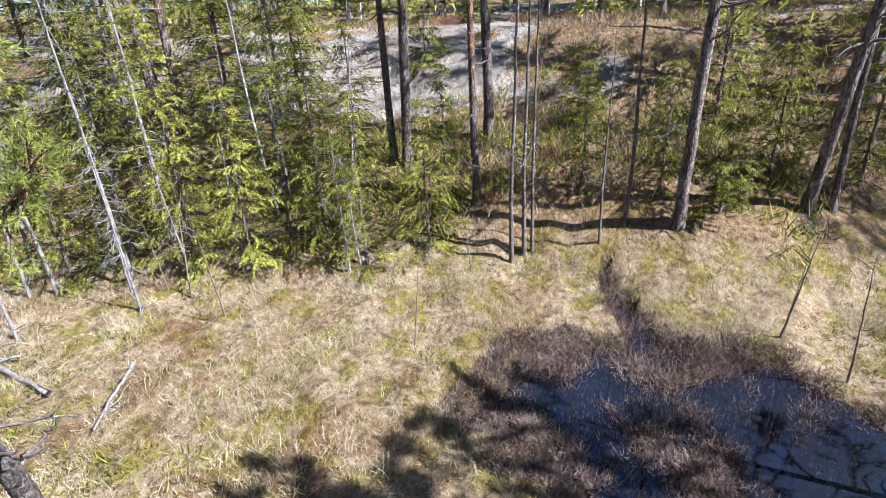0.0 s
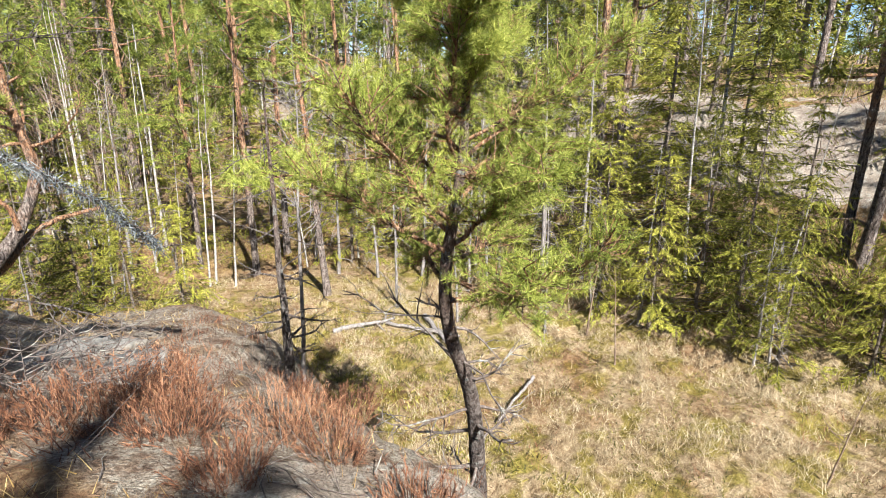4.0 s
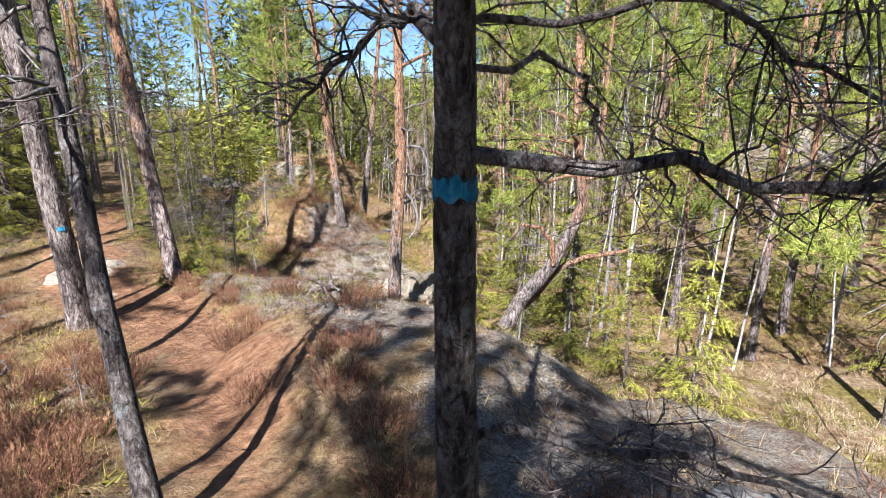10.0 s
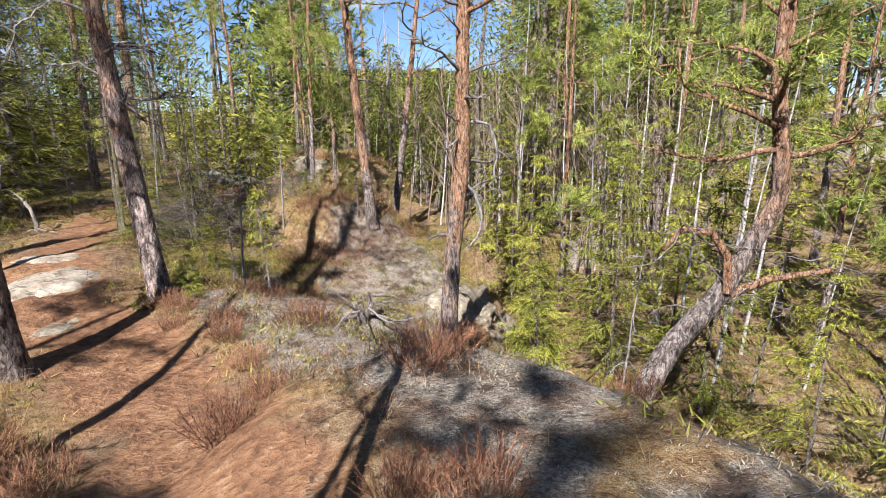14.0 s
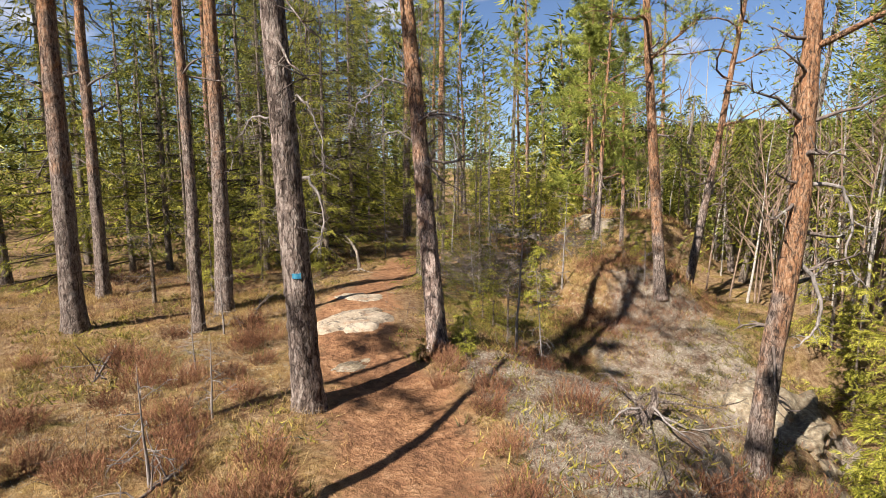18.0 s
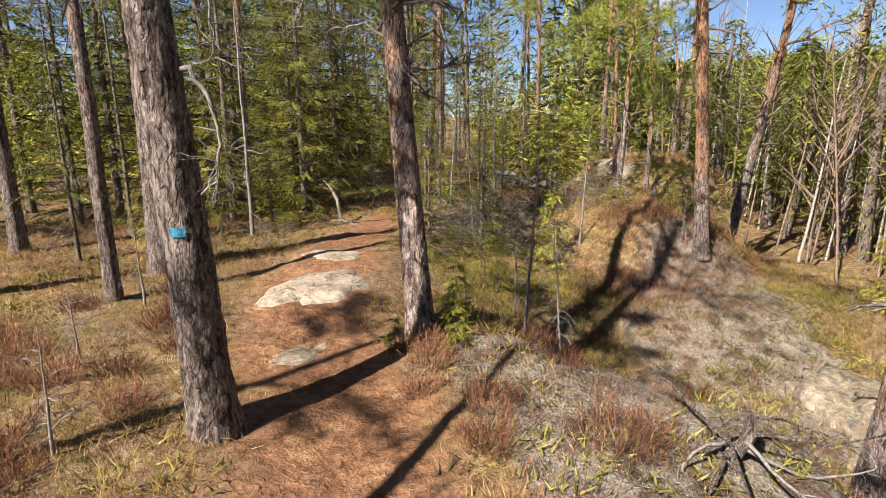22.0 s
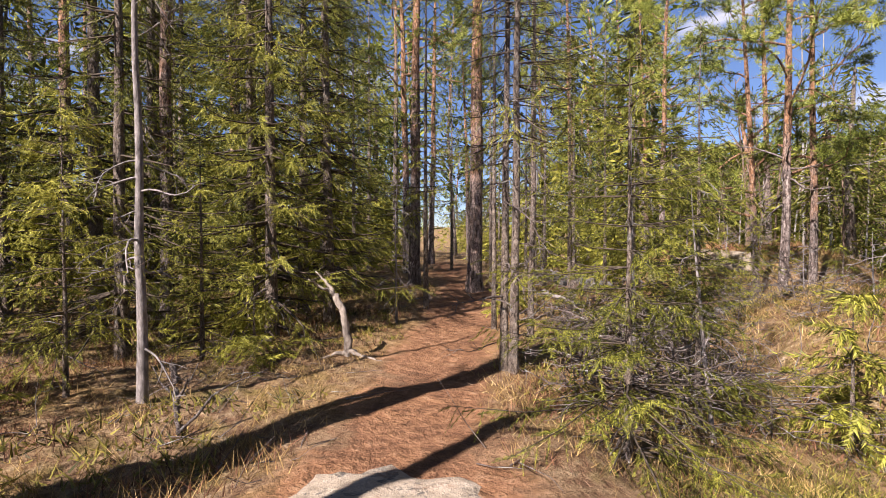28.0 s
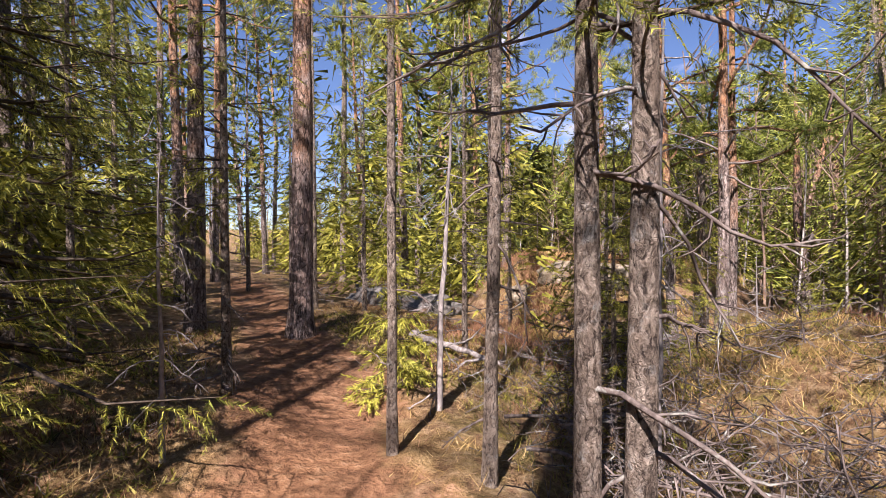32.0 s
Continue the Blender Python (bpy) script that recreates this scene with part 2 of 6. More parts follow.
def make_pine_bark(name, low3, high3, lo, hi, lichen, size, run=0.16, plate=1.0, bend=0.05):
    n = Nodes(name)
    n.warp(14.0, bend)
    flake = n.cells(size, (1, 1, 0.3), "F1", "Color")
    fissure = n.noise(size * 0.75, 6, 0.68, (1, 1, run), 0.8)
    edge = n.cells(size * 0.8, (1, 1, run * 1.9), "DISTANCE_TO_EDGE")
    scale = n.noise(size * 2.2, 4, 0.7, (1, 1, 0.45), 0.6)
    fine = n.math("ADD", n.math("MULTIPLY", n.noise(45, 6, 0.7, (1, 1, 0.4)), 0.75), n.math("MULTIPLY", flake, 0.22))
    low = n.ramp(fine, (0.28, low3[0]), (0.45, low3[1]), (0.62, low3[2]))
    high = n.ramp(fine, (0.28, high3[0]), (0.45, high3[1]), (0.62, high3[2]))
    f = n.math("ADD", n.attr("rise"), n.math("MULTIPLY", n.math("SUBTRACT", n.noise(3.5, 4), 0.5), 0.55))
    c = n.mix(n.ramp(f, (lo, 0.0), (hi, 1.0)), low, high)
    c = n.mix(n.ramp(n.noise(14, 4, 0.7), (0.56, 0.0), (0.66, lichen)), c, (0.43, 0.44, 0.42))
    deep = n.ramp(fissure, (0.38, 0.92), (0.44, 0.45), (0.50, 0.0))
    c = n.mix(deep, c, (0.055, 0.042, 0.037))
    gap = n.math("MULTIPLY", n.ramp(edge, (0.0, 0.9), (0.11, 0.0)), n.ramp(n.noise(11, 4), (0.40, 0.0), (0.56, plate)))
    c = n.mix(gap, c, (0.06, 0.046, 0.04))
    c = n.mix(n.ramp(scale, (0.34, 0.55), (0.5, 0.0)), c, n.mix(1.0, c, (0.4, 0.36, 0.34), "MULTIPLY"))
    bump = n.math("SUBTRACT", n.math("ADD", n.ramp(fissure, (0.34, 0.0), (0.6, 1.0)), n.math("MULTIPLY", scale, 0.8)), n.math("MULTIPLY", gap, 0.7))
    c = n.mix(1.0, c, (0.75, 0.75, 0.75), "MULTIPLY")
    return n.done(c, 0.92, bump, 1.0, 0.02, 0.12)


def make_simple_bark(name, dark, mid, light, spots=None, scale=28.0, stretch=(1, 1, 0.35)):
    n = Nodes(name)
    fine = n.noise(scale, 6, 0.7, stretch)
    c = n.ramp(fine, (0.3, dark), (0.52, mid), (0.74, light))
    c = n.mix(n.math("MULTIPLY", n.island(), 0.35), c, n.mix(1.0, c, (0.55, 0.5, 0.48), "MULTIPLY"))
    if spots:
        c = n.mix(n.ramp(n.noise(9, 5, 0.7, dist=0.4), (0.55, 0.0), (0.63, 0.85)), c, spots)
    c = n.mix(1.0, c, (0.8, 0.8, 0.8), "MULTIPLY")
    return n.done(c, 0.9, fine, 0.8, 0.012, 0.15)


def make_leaf(name, dark, mid, light, through=0.3, rough=0.55):
    n = Nodes(name)
    f = n.math("ADD", n.math("MULTIPLY", n.island(), 0.6), n.math("MULTIPLY", n.chance(), 0.4))
    f = n.math("ADD", f, n.math("MULTIPLY", n.math("SUBTRACT", n.noise(1.6, 3), 0.5), 0.8))
    c = n.ramp(f, (0.18, tuple(k * 0.40 for k in dark)), (0.55, tuple(k * 0.72 for k in mid)), (0.92, tuple(k * 0.85 for k in light)))
    return n.done(c, rough, spec=0.25, through=through * 0.65)


def make_rock(name, dark, mid, light, lichen=0.85):
    n = Nodes(name)
    a, b, g = n.noise(3.0, 5), n.noise(14, 6, 0.65), n.noise(90, 3, 0.7)
    c = n.ramp(b, (0.3, dark), (0.5, mid), (0.72, light))
    c = n.mix(n.ramp(n.noise(7, 7, 0.75, dist=0.6), (0.53, 0.0), (0.60, lichen)), c, (0.06, 0.056, 0.05))
    c = n.mix(n.ramp(n.noise(24, 5, 0.7), (0.60, 0.0), (0.66, lichen)), c, (0.05, 0.047, 0.042))
    c = n.mix(n.ramp(a, (0.55, 0.0), (0.68, 0.4)), c, (0.46, 0.41, 0.33))
    c = n.mix(n.ramp(n.noise(4.5, 6, 0.7), (0.55, 0.0), (0.66, 0.75)), c, (0.20, 0.115, 0.065))
    c = n.mix(n.ramp(g, (0.35, 0.35), (0.6, 0.0)), c, (0.12, 0.115, 0.11))
    return n.done(c, 0.88, n.math("ADD", b, n.math("MULTIPLY", g, 0.4)), 0.7, 0.03, 0.2)


def make_water():
    n = Nodes("bog_water")
    return n.done((0.008, 0.010, 0.018), 0.02, n.noise(5, 3), 0.04, 0.02, 0.5)


M_GROUND = make_ground_mat()
GREY3 = ((0.10, 0.075, 0.065), (0.30, 0.235, 0.205), (0.58, 0.50, 0.45))
ORANGE3 = ((0.27, 0.115, 0.055), (0.52, 0.27, 0.145), (0.70, 0.46, 0.30))
M_PINE = make_pine_bark("pine_bark", GREY3, ORANGE3, 0.22, 0.40, 0.5, 40.0)
# pinkish flaky bark, lightened in colour to look sunlit
M_SUNLITPINKPINE = make_pine_bark("pink_pine_bark", ((0.15, 0.10, 0.085), (0.42, 0.31, 0.265), (0.72, 0.60, 0.54)), ORANGE3, 0.16, 0.34, 0.35, 30.0)
M_ORANGEPINE = make_pine_bark("orange_pine_bark", GREY3, ORANGE3, 0.10, 0.22, 0.3, 40.0)
M_GREYPINE = make_pine_bark("old_pine_bark", GREY3, ORANGE3, 0.50, 0.75, 0.35, 26.0)
M_GREYWOOD = make_simple_bark("weathered_grey_wood", (0.10, 0.09, 0.085), (0.30, 0.275, 0.26), (0.55, 0.52, 0.50))
M_PALEWOOD = make_simple_bark("bleached_wood", (0.13, 0.11, 0.09), (0.37, 0.32, 0.265), (0.58, 0.53, 0.45))
M_DEADTWIG = make_simple_bark("dead_twigs", (0.06, 0.047, 0.042), (0.17, 0.14, 0.125), (0.36, 0.31, 0.285), (0.36, 0.37, 0.33))
M_SPRUCETWIG = make_simple_bark("spruce_twigs", (0.03, 0.024, 0.02), (0.10, 0.08, 0.06), (0.20, 0.165, 0.13))
M_SPRUCEBARK = make_pine_bark("spruce_bark", ((0.13, 0.10, 0.08), (0.33, 0.265, 0.21), (0.54, 0.46, 0.38)), ((0.13, 0.10, 0.08), (0.32, 0.26, 0.21), (0.52, 0.45, 0.37)), 0.4, 0.7, 0.7, 70.0, 0.4, 0.4)
M_DARKBARK = make_pine_bark("dark_lichen_bark", ((0.085, 0.066, 0.058), (0.23, 0.185, 0.165), (0.44, 0.39, 0.36)), ((0.10, 0.07, 0.058), (0.26, 0.18, 0.15), (0.46, 0.36, 0.30)), 0.4, 0.7, 0.95, 52.0, 0.45, 0.55, 0.015)
M_BIRCH = make_simple_bark("birch_bark", (0.12, 0.11, 0.10), (0.50, 0.47, 0.43), (0.74, 0.72, 0.68), (0.13, 0.12, 0.11), 14.0, (1, 1, 3.0))
M_BIRCHTWIG = make_simple_bark("birch_twigs", (0.12, 0.08, 0.055), (0.28, 0.20, 0.15), (0.48, 0.40, 0.33))
M_PINENEEDLE = make_leaf("pine_needles", (0.09, 0.13, 0.025), (0.30, 0.36, 0.06), (0.58, 0.60, 0.14), 0.36)
M_SPRUCENEEDLE = make_leaf("spruce_needles", (0.055, 0.075, 0.015), (0.21, 0.23, 0.038), (0.54, 0.52, 0.085), 0.4)
M_YOUNGNEEDLE = make_leaf("young_spruce_needles", (0.10, 0.12, 0.015), (0.32, 0.325, 0.045), (0.54, 0.51, 0.09), 0.38)
# spruce needles in a brighter colour, with sunlight on the boughs painted in
M_SUNLITBOUGH = make_leaf("spruce_boughs", (0.09, 0.11, 0.02), (0.32, 0.34, 0.055), (0.64, 0.60, 0.11), 0.5)
M_HEATHER = make_leaf("heather", (0.13, 0.055, 0.033), (0.32, 0.145, 0.08), (0.52, 0.31, 0.18), 0.15, 0.8)
M_STRAW = make_leaf("dry_grass", (0.30, 0.20, 0.10), (0.55, 0.43, 0.26), (0.76, 0.67, 0.48), 0.3, 0.7)
M_GOLD = make_leaf("golden_grass", (0.30, 0.17, 0.055), (0.52, 0.35, 0.125), (0.74, 0.58, 0.28), 0.3, 0.7)
M_SHRUB = make_leaf("low_shrub", (0.10, 0.10, 0.02), (0.29, 0.26, 0.045), (0.52, 0.44, 0.11), 0.3, 0.6)
M_SEDGE = make_leaf("dead_sedge", (0.06, 0.037, 0.03), (0.23, 0.155, 0.125), (0.52, 0.40, 0.32), 0.15, 0.8)
M_LICHEN = make_leaf("reindeer_lichen", (0.22, 0.20, 0.14), (0.38, 0.36, 0.27), (0.54, 0.53, 0.42), 0.1, 0.9)
M_BEARD = make_leaf("beard_lichen", (0.10, 0.11, 0.12), (0.27, 0.30, 0.32), (0.48, 0.52, 0.53), 0.1, 0.9)
M_LITTER = make_leaf("needle_litter", (0.14, 0.075, 0.045), (0.34, 0.21, 0.13), (0.55, 0.42, 0.28), 0.0, 0.9)
M_ROCK = make_rock("granite", (0.075, 0.072, 0.066), (0.17, 0.163, 0.15), (0.29, 0.28, 0.26))
M_PALEROCK = make_rock("pale_granite", (0.20, 0.16, 0.115), (0.32, 0.265, 0.195), (0.44, 0.38, 0.295), 0.9)
M_LEDGE = make_rock("lichen_ledge", (0.085, 0.062, 0.04), (0.20, 0.16, 0.105), (0.40, 0.37, 0.27), 0.75)
M_BLUE = make_simple_bark("blue_paint", (0.02, 0.10, 0.19), (0.05, 0.33, 0.55), (0.22, 0.55, 0.70), (0.07, 0.10, 0.12), 60.0)
M_WATER = make_water()

# -- terrain --
def fbm(x, y, seed=0, octaves=4, scale=1.0):
    """Smooth value noise from -1 to 1 over arrays."""
    total, amp, norm = np.zeros_like(x, dtype=float), 1.0, 0.0
    for o in range(octaves):
        u, v = x * scale * 2 ** o + 17.3 * o, y * scale * 2 ** o - 9.1 * o
        i, j = np.floor(u).astype(np.int64), np.floor(v).astype(np.int64)
        fu, fv = u - i, v - j
        fu, fv = fu * fu * (3 - 2 * fu), fv * fv * (3 - 2 * fv)

        def cell(a, b):
            n = (a * 374761393 + b * 668265263 + (seed + o) * 1442695041) & 0xFFFFFFFF
            n = ((n ^ (n >> 13)) * 1274126177) & 0xFFFFFFFF
            return ((n ^ (n >> 16)) & 0xFFFF) / 32767.5 - 1
        c = (cell(i, j) * (1 - fu) + cell(i + 1, j) * fu) * (1 - fv) + (cell(i, j + 1) * (1 - fu) + cell(i + 1, j + 1) * fu) * fv
        total, norm, amp = total + c * amp, norm + amp, amp * 0.5
    return total / norm


def step(a, b, v):
    s = np.clip((v - a) / (b - a), 0, 1)
    return s * s * (3 - 2 * s)


# the trail along the rock ridge: x, y, height, width and height of its shoulder towards the bog, length of the drop, level beyond
TRAIL = np.array([
    (2.6, -30, -2.6, 0.8, -2.9, 1.6, -4.0), (2.4, -8, -2.4, 0.6, -2.6, 1.2, -4.0), (1.7, -2.0, -2.05, 0.4, -2.2, 1.0, -4.0),
    (1.15, -0.68, -1.86, 0.6, -2.0, 1.2, -4.0), (0.7, -0.5, -1.66, 2.3, -2.5, 1.0, -4.0),
    (-0.1, 0.05, -1.52, 2.3, -2.22, 1.2, -4.0), (-1.2, 1.0, -1.55, 2.35, -2.06, 1.6, -4.0), (-2.2, 1.7, -1.75, 2.8, -2.12, 2.0, -4.0),
    (-3.2, 2.8, -2.05, 3.6, -2.4, 2.2, -4.4), (-4.4, 3.7, -2.35, 3.4, -2.8, 2.6, -4.9), (-5.6, 4.8, -2.6, 2.2, -2.85, 3.2, -5.6),
    (-7.2, 5.6, -2.82, 1.7, -2.85, 3.0, -5.6), (-8.4, 6.1, -2.90, 1.6, -2.78, 2.6, -4.8), (-10.8, 6.6, -2.90, 1.4, -2.85, 2.4, -4.1),
    (-12.5, 7.2, -2.93, 1.4, -3.0, 2.5, -3.7), (-14.3, 8.7, -2.93, 1.5, -3.1, 3.0, -3.7), (-16, 10.3, -2.9, 2.0, -3.1, 3.0, -3.7),
    (-18.8, 13.0, -2.75, 2.5, -3.0, 4.0, -3.7), (-26, 18, -2.6, 3.0, -2.9, 5.0, -3.6), (-60, 40, -2.4, 3.0, -3.0, 9.0, -3.6)])


def along(x, y):
    """Distance from the trail, signed (positive towards the bog), and the trail's numbers at the nearest place."""
    best, side, vals = np.full(x.shape, 1e9), np.zeros(x.shape), np.zeros(x.shape + (5,))
    for a, b in zip(TRAIL[:-1], TRAIL[1:]):
        dx, dy = b[0] - a[0], b[1] - a[1]
        u = np.clip(((x - a[0]) * dx + (y - a[1]) * dy) / (dx * dx + dy * dy), 0, 1)
        px, py = x - a[0] - u * dx, y - a[1] - u * dy
        d = np.hypot(px, py)
        near = d < best
        best = np.where(near, d, best)
        side = np.where(near, np.where(dx * py - dy * px < 0, d, -d), side)
        vals = np.where(near[..., None], a[2:] + u[..., None] * (b[2:] - a[2:]), vals)
    return side, vals


def mound(x, y, h, a, b, radius, power=2.0):
    """Raises the ground to a rounded back from a to b (x, y, height), falling off over radius."""
    dx, dy = b[0] - a[0], b[1] - a[1]
    u = np.clip(((x - a[0]) * dx + (y - a[1]) * dy) / (dx * dx + dy * dy + 1e-9), 0, 1)
    d = np.hypot(x - a[0] - u * dx, y - a[1] - u * dy) / radius
    top = a[2] + u * (b[2] - a[2])
    w = np.clip(1 - d ** power, 0, 1)
    w = w * w * (3 - 2 * w)
    return np.where(top > h, h + (top - h) * w, h)


def spread(a, b, near, far_a, far_b, fine, growth):
    """Grid lines: fine from a to b, then ever wider out to far_a and far_b."""
    mid = list(np.arange(a, b, fine))
    lo, hi, d = [], [], fine
    while (lo[-1] if lo else a) > far_a:
        d *= growth
        lo.append((lo[-1] if lo else a) - d)
    d = fine
    while (hi[-1] if hi else b) < far_b:
        d *= growth
        hi.append((hi[-1] if hi else b) + d)
    return np.array(lo[::-1] + mid + hi)


GX = spread(-19, 6, 0, -420, 420, 0.09, 1.09)
GY = spread(-2.5, 17, 0, -420, 420, 0.09, 1.09)
XX, YY = np.meshgrid(GX, GY)
SIDE, VALS = along(XX, YY)
gz, wid, zsh, drop, zfar = np.moveaxis(VALS, -1, 0)
zfar = np.where(zfar < -4.4, zfar + (-4.4 - zfar) * step(-6.5, -4.0, XX), zfar)  # the deep hollow lies under the ledge alone
HH = gz + (zsh - gz) * step(0.4, 1.0, SIDE / wid) + (zfar - zsh) * step(0, 1, (SIDE - wid) / drop)
HH = HH + 0.25 * step(1.0, 4.0, -SIDE) * fbm(XX, YY, 3, 2, 0.35)
for _ in range(10):  # soften creases at the trail's bends
    HH[1:-1, 1:-1] = (HH[1:-1, 1:-1] * 2 + HH[:-2, 1:-1] + HH[2:, 1:-1] + HH[1:-1, :-2] + HH[1:-1, 2:]) / 6
# bare rock backs beyond the dip, and the far bank of the bog
HH = mound(XX, YY, HH, (-3.6, 5.1, -2.02), (-4.9, 5.8, -2.2), 1.7)
HH = mound(XX, YY, HH, (-11.5, 7.15, -2.80), (-11.6, 7.2, -2.80), 1.2)
HH = mound(XX, YY, HH, (-13.0, 7.9, -2.80), (-14.2, 8.7, -2.83), 1.2)
HH = mound(XX, YY, HH, (-6.9, 9.9, -3.95), (-8.3, 12.4, -4.0), 1.3, 3.0)
HH = mound(XX, YY, HH, (-8.3, 12.4, -4.0), (-10.6, 13.5, -3.75), 1.7, 3.0)
HH = mound(XX, YY, HH, (-7.4, 8.2, -2.95), (-8.2, 7.4, -2.85), 1.6)
HH = mound(XX, YY, HH, (-10.9, 13.6, -3.5), (-16.4, 16.8, -3.2), 2.4)
HH = mound(XX, YY, HH, (-12.2, 14.0, -2.55), (-13.6, 15.2, -2.5), 2.1)
HH = mound(XX, YY, HH, (-16.2, 19.8, -2.0), (-18.5, 22.0, -1.9), 3.0)
EAST = XX * 0.85 + YY * 0.30 + 0.9 * fbm(XX, YY, 5, 2, 0.2)
HH = np.where(SIDE > 0, HH + (1.5 * step(6.7, 10.8, EAST) + 1.9 * step(10.2, 13.6, EAST) + 1.0 * step(16, 30, EAST)) * step(4.5, 7.5, SIDE), HH)
FAR = np.hypot(XX + 5, YY - 5)
HH = HH + 9.0 * step(60, 300, FAR) * (0.7 + 0.5 * fbm(XX, YY, 8, 2, 0.008))
# ditch of the bog pool
POOL = np.hypot((XX - 5.6) / 1.5, (YY + 0.9) / 2.2)
POOL = np.minimum(POOL, np.hypot((XX - 7.25) / 0.95, (YY - 0.6 - (XX - 7.25) * 0.62 - 0.1 * np.sin(XX * 2.5)) / np.clip(0.30 - 0.12 * (XX - 7.25), 0.1, 0.5)) - 0.1) + 0.42 * fbm(XX, YY, 12, 4, 1.1)
# what covers the ground
BOG = np.clip((1 - step(-3.75, -3.3, HH)) * step(2.0, 4.0, SIDE), 0, 1) * (1 - 0.8 * step(8.0, 12.0, YY - 0.25 * XX))
TREAD = np.exp(-(SIDE / (0.66 + 0.35 * fbm(XX, YY, 21, 2, 0.5))) ** 2) * step(-26, -14, -np.abs(XX + 8)) * step(2.6, 5.5, -XX)
grad = np.hypot(np.gradient(HH, GY, axis=0), np.gradient(HH, GX, axis=1))
ROCK = step(0.5, 1.1, grad + 0.4 * fbm(XX, YY, 31, 3, 0.7)) * (1 - BOG)
BARE = step(10.2, 11.6, EAST) * (1 - step(22, 26, EAST)) * step(-0.08, 0.16, fbm(XX, YY, 33, 4, 0.4))
BARE = np.maximum(BARE, 0.8 * (1 - step(0.5, 1.0, np.hypot((XX + 8.0) / 1.5, (YY - 11.9 + (XX + 8.0) * 0.9) / 1.1) + 0.3 * fbm(XX, YY, 34, 3, 1.0))))
BARE = np.maximum(BARE, 0.75 * (1 - step(0.6, 1.0, np.hypot((XX + 6.5) / 0.9, (YY - 6.9) / 0.55) + 0.4 * fbm(XX, YY, 35, 3, 1.2))))
BARE = np.maximum(BARE, 0.9 * (1 - step(0.5, 1.0, np.hypot((XX - 14.2) / 3.6, (YY - 7.4) / 2.6) + 0.9 * fbm(XX, YY, 37, 4, 0.8))))
ROCK = ROCK * np.where(XX < -7, 0.35, 1.0)
BARE = np.maximum(BARE, 0.85 * (1 - step(0.5, 1.0, np.hypot((XX + 0.8) / 1.1, (YY - 3.7) / 0.7) + 0.5 * fbm(XX, YY, 36, 3, 1.3))))
BARE = np.maximum(BARE, 0.8 * (1 - step(0.5, 1.0, np.hypot((XX - 0.65) / 0.8, (YY - 1.65) / 0.6) + 0.5 * fbm(XX, YY, 38, 3, 1.5))))
ROCK = np.maximum(ROCK, BARE)
# purple-brown heath with crusts of pale lichen on the backs of rock
HEATH = step(0.55, 1.3, SIDE) * step(3.2, 4.6, -XX) * (1 - step(8.6, 9.8, -XX)) * step(-3.35, -2.95, HH)
HEATH = np.maximum(HEATH, 0.8 * (1 - step(0.6, 1.3, np.hypot((XX + 9.4) / 2.6, (YY - 12.2 + (XX + 9.4) * 0.75) / 2.0))))
HEATH = np.maximum(HEATH, 0.65 * step(0.5, 1.3, SIDE) * step(-3.2, -2.7, HH) * step(-2.8, -1.4, -XX) * (1 - step(3.0, 4.4, -XX)))
FARBACK = (1 - step(2.0, 3.6, np.hypot(XX + 17.3, YY - 20.9)))
FARBACK = np.maximum(FARBACK, (1 - step(1.6, 2.8, np.abs(YY - 15.2 + (XX + 13.6) * 0.57))) * step(9.6, 10.8, -XX) * (1 - step(17.5, 19, -XX)))
HUM = (0.13 * fbm(XX, YY, 41, 3, 1.3) - 0.11 * np.abs(fbm(XX, YY, 44, 2, 2.0))) * BOG + (0.045 + 0.05 * step(1.5, 4.0, SIDE)) * fbm(XX, YY, 42, 4, 1.3) * (1 - BOG) * (1 - 0.6 * TREAD) + 0.22 * FARBACK * fbm(XX, YY, 47, 4, 0.8)
NEARBY = 1 - step(25, 60, FAR)
HH = HH + HUM * NEARBY + (0.02 + 0.022 * (1 - TREAD)) * fbm(XX, YY, 43, 2, 5.0) * NEARBY - 0.05 * TREAD
HH = HH - (0.19 + 0.11 * fbm(XX, YY, 45, 3, 1.8)) * (1 - step(0.75, 1.15, POOL)) * BOG
HH = np.where((POOL > 1.15) & (BOG > 0.3), np.maximum(HH, -4.10 + 0.02 * fbm(XX, YY, 46, 2, 3.0)), HH)


def ground(x, y):
    """The ground's height at x, y."""
    i, j = min(max(int(np.searchsorted(GX, x)) - 1, 0), len(GX) - 2), min(max(int(np.searchsorted(GY, y)) - 1, 0), len(GY) - 2)
    u, v = (x - GX[i]) / (GX[i + 1] - GX[i]), (y - GY[j]) / (GY[j + 1] - GY[j])
    return float((HH[j, i] * (1 - u) + HH[j, i + 1] * u) * (1 - v) + (HH[j + 1, i] * (1 - u) + HH[j + 1, i + 1] * u) * v)
# -- end terrain --

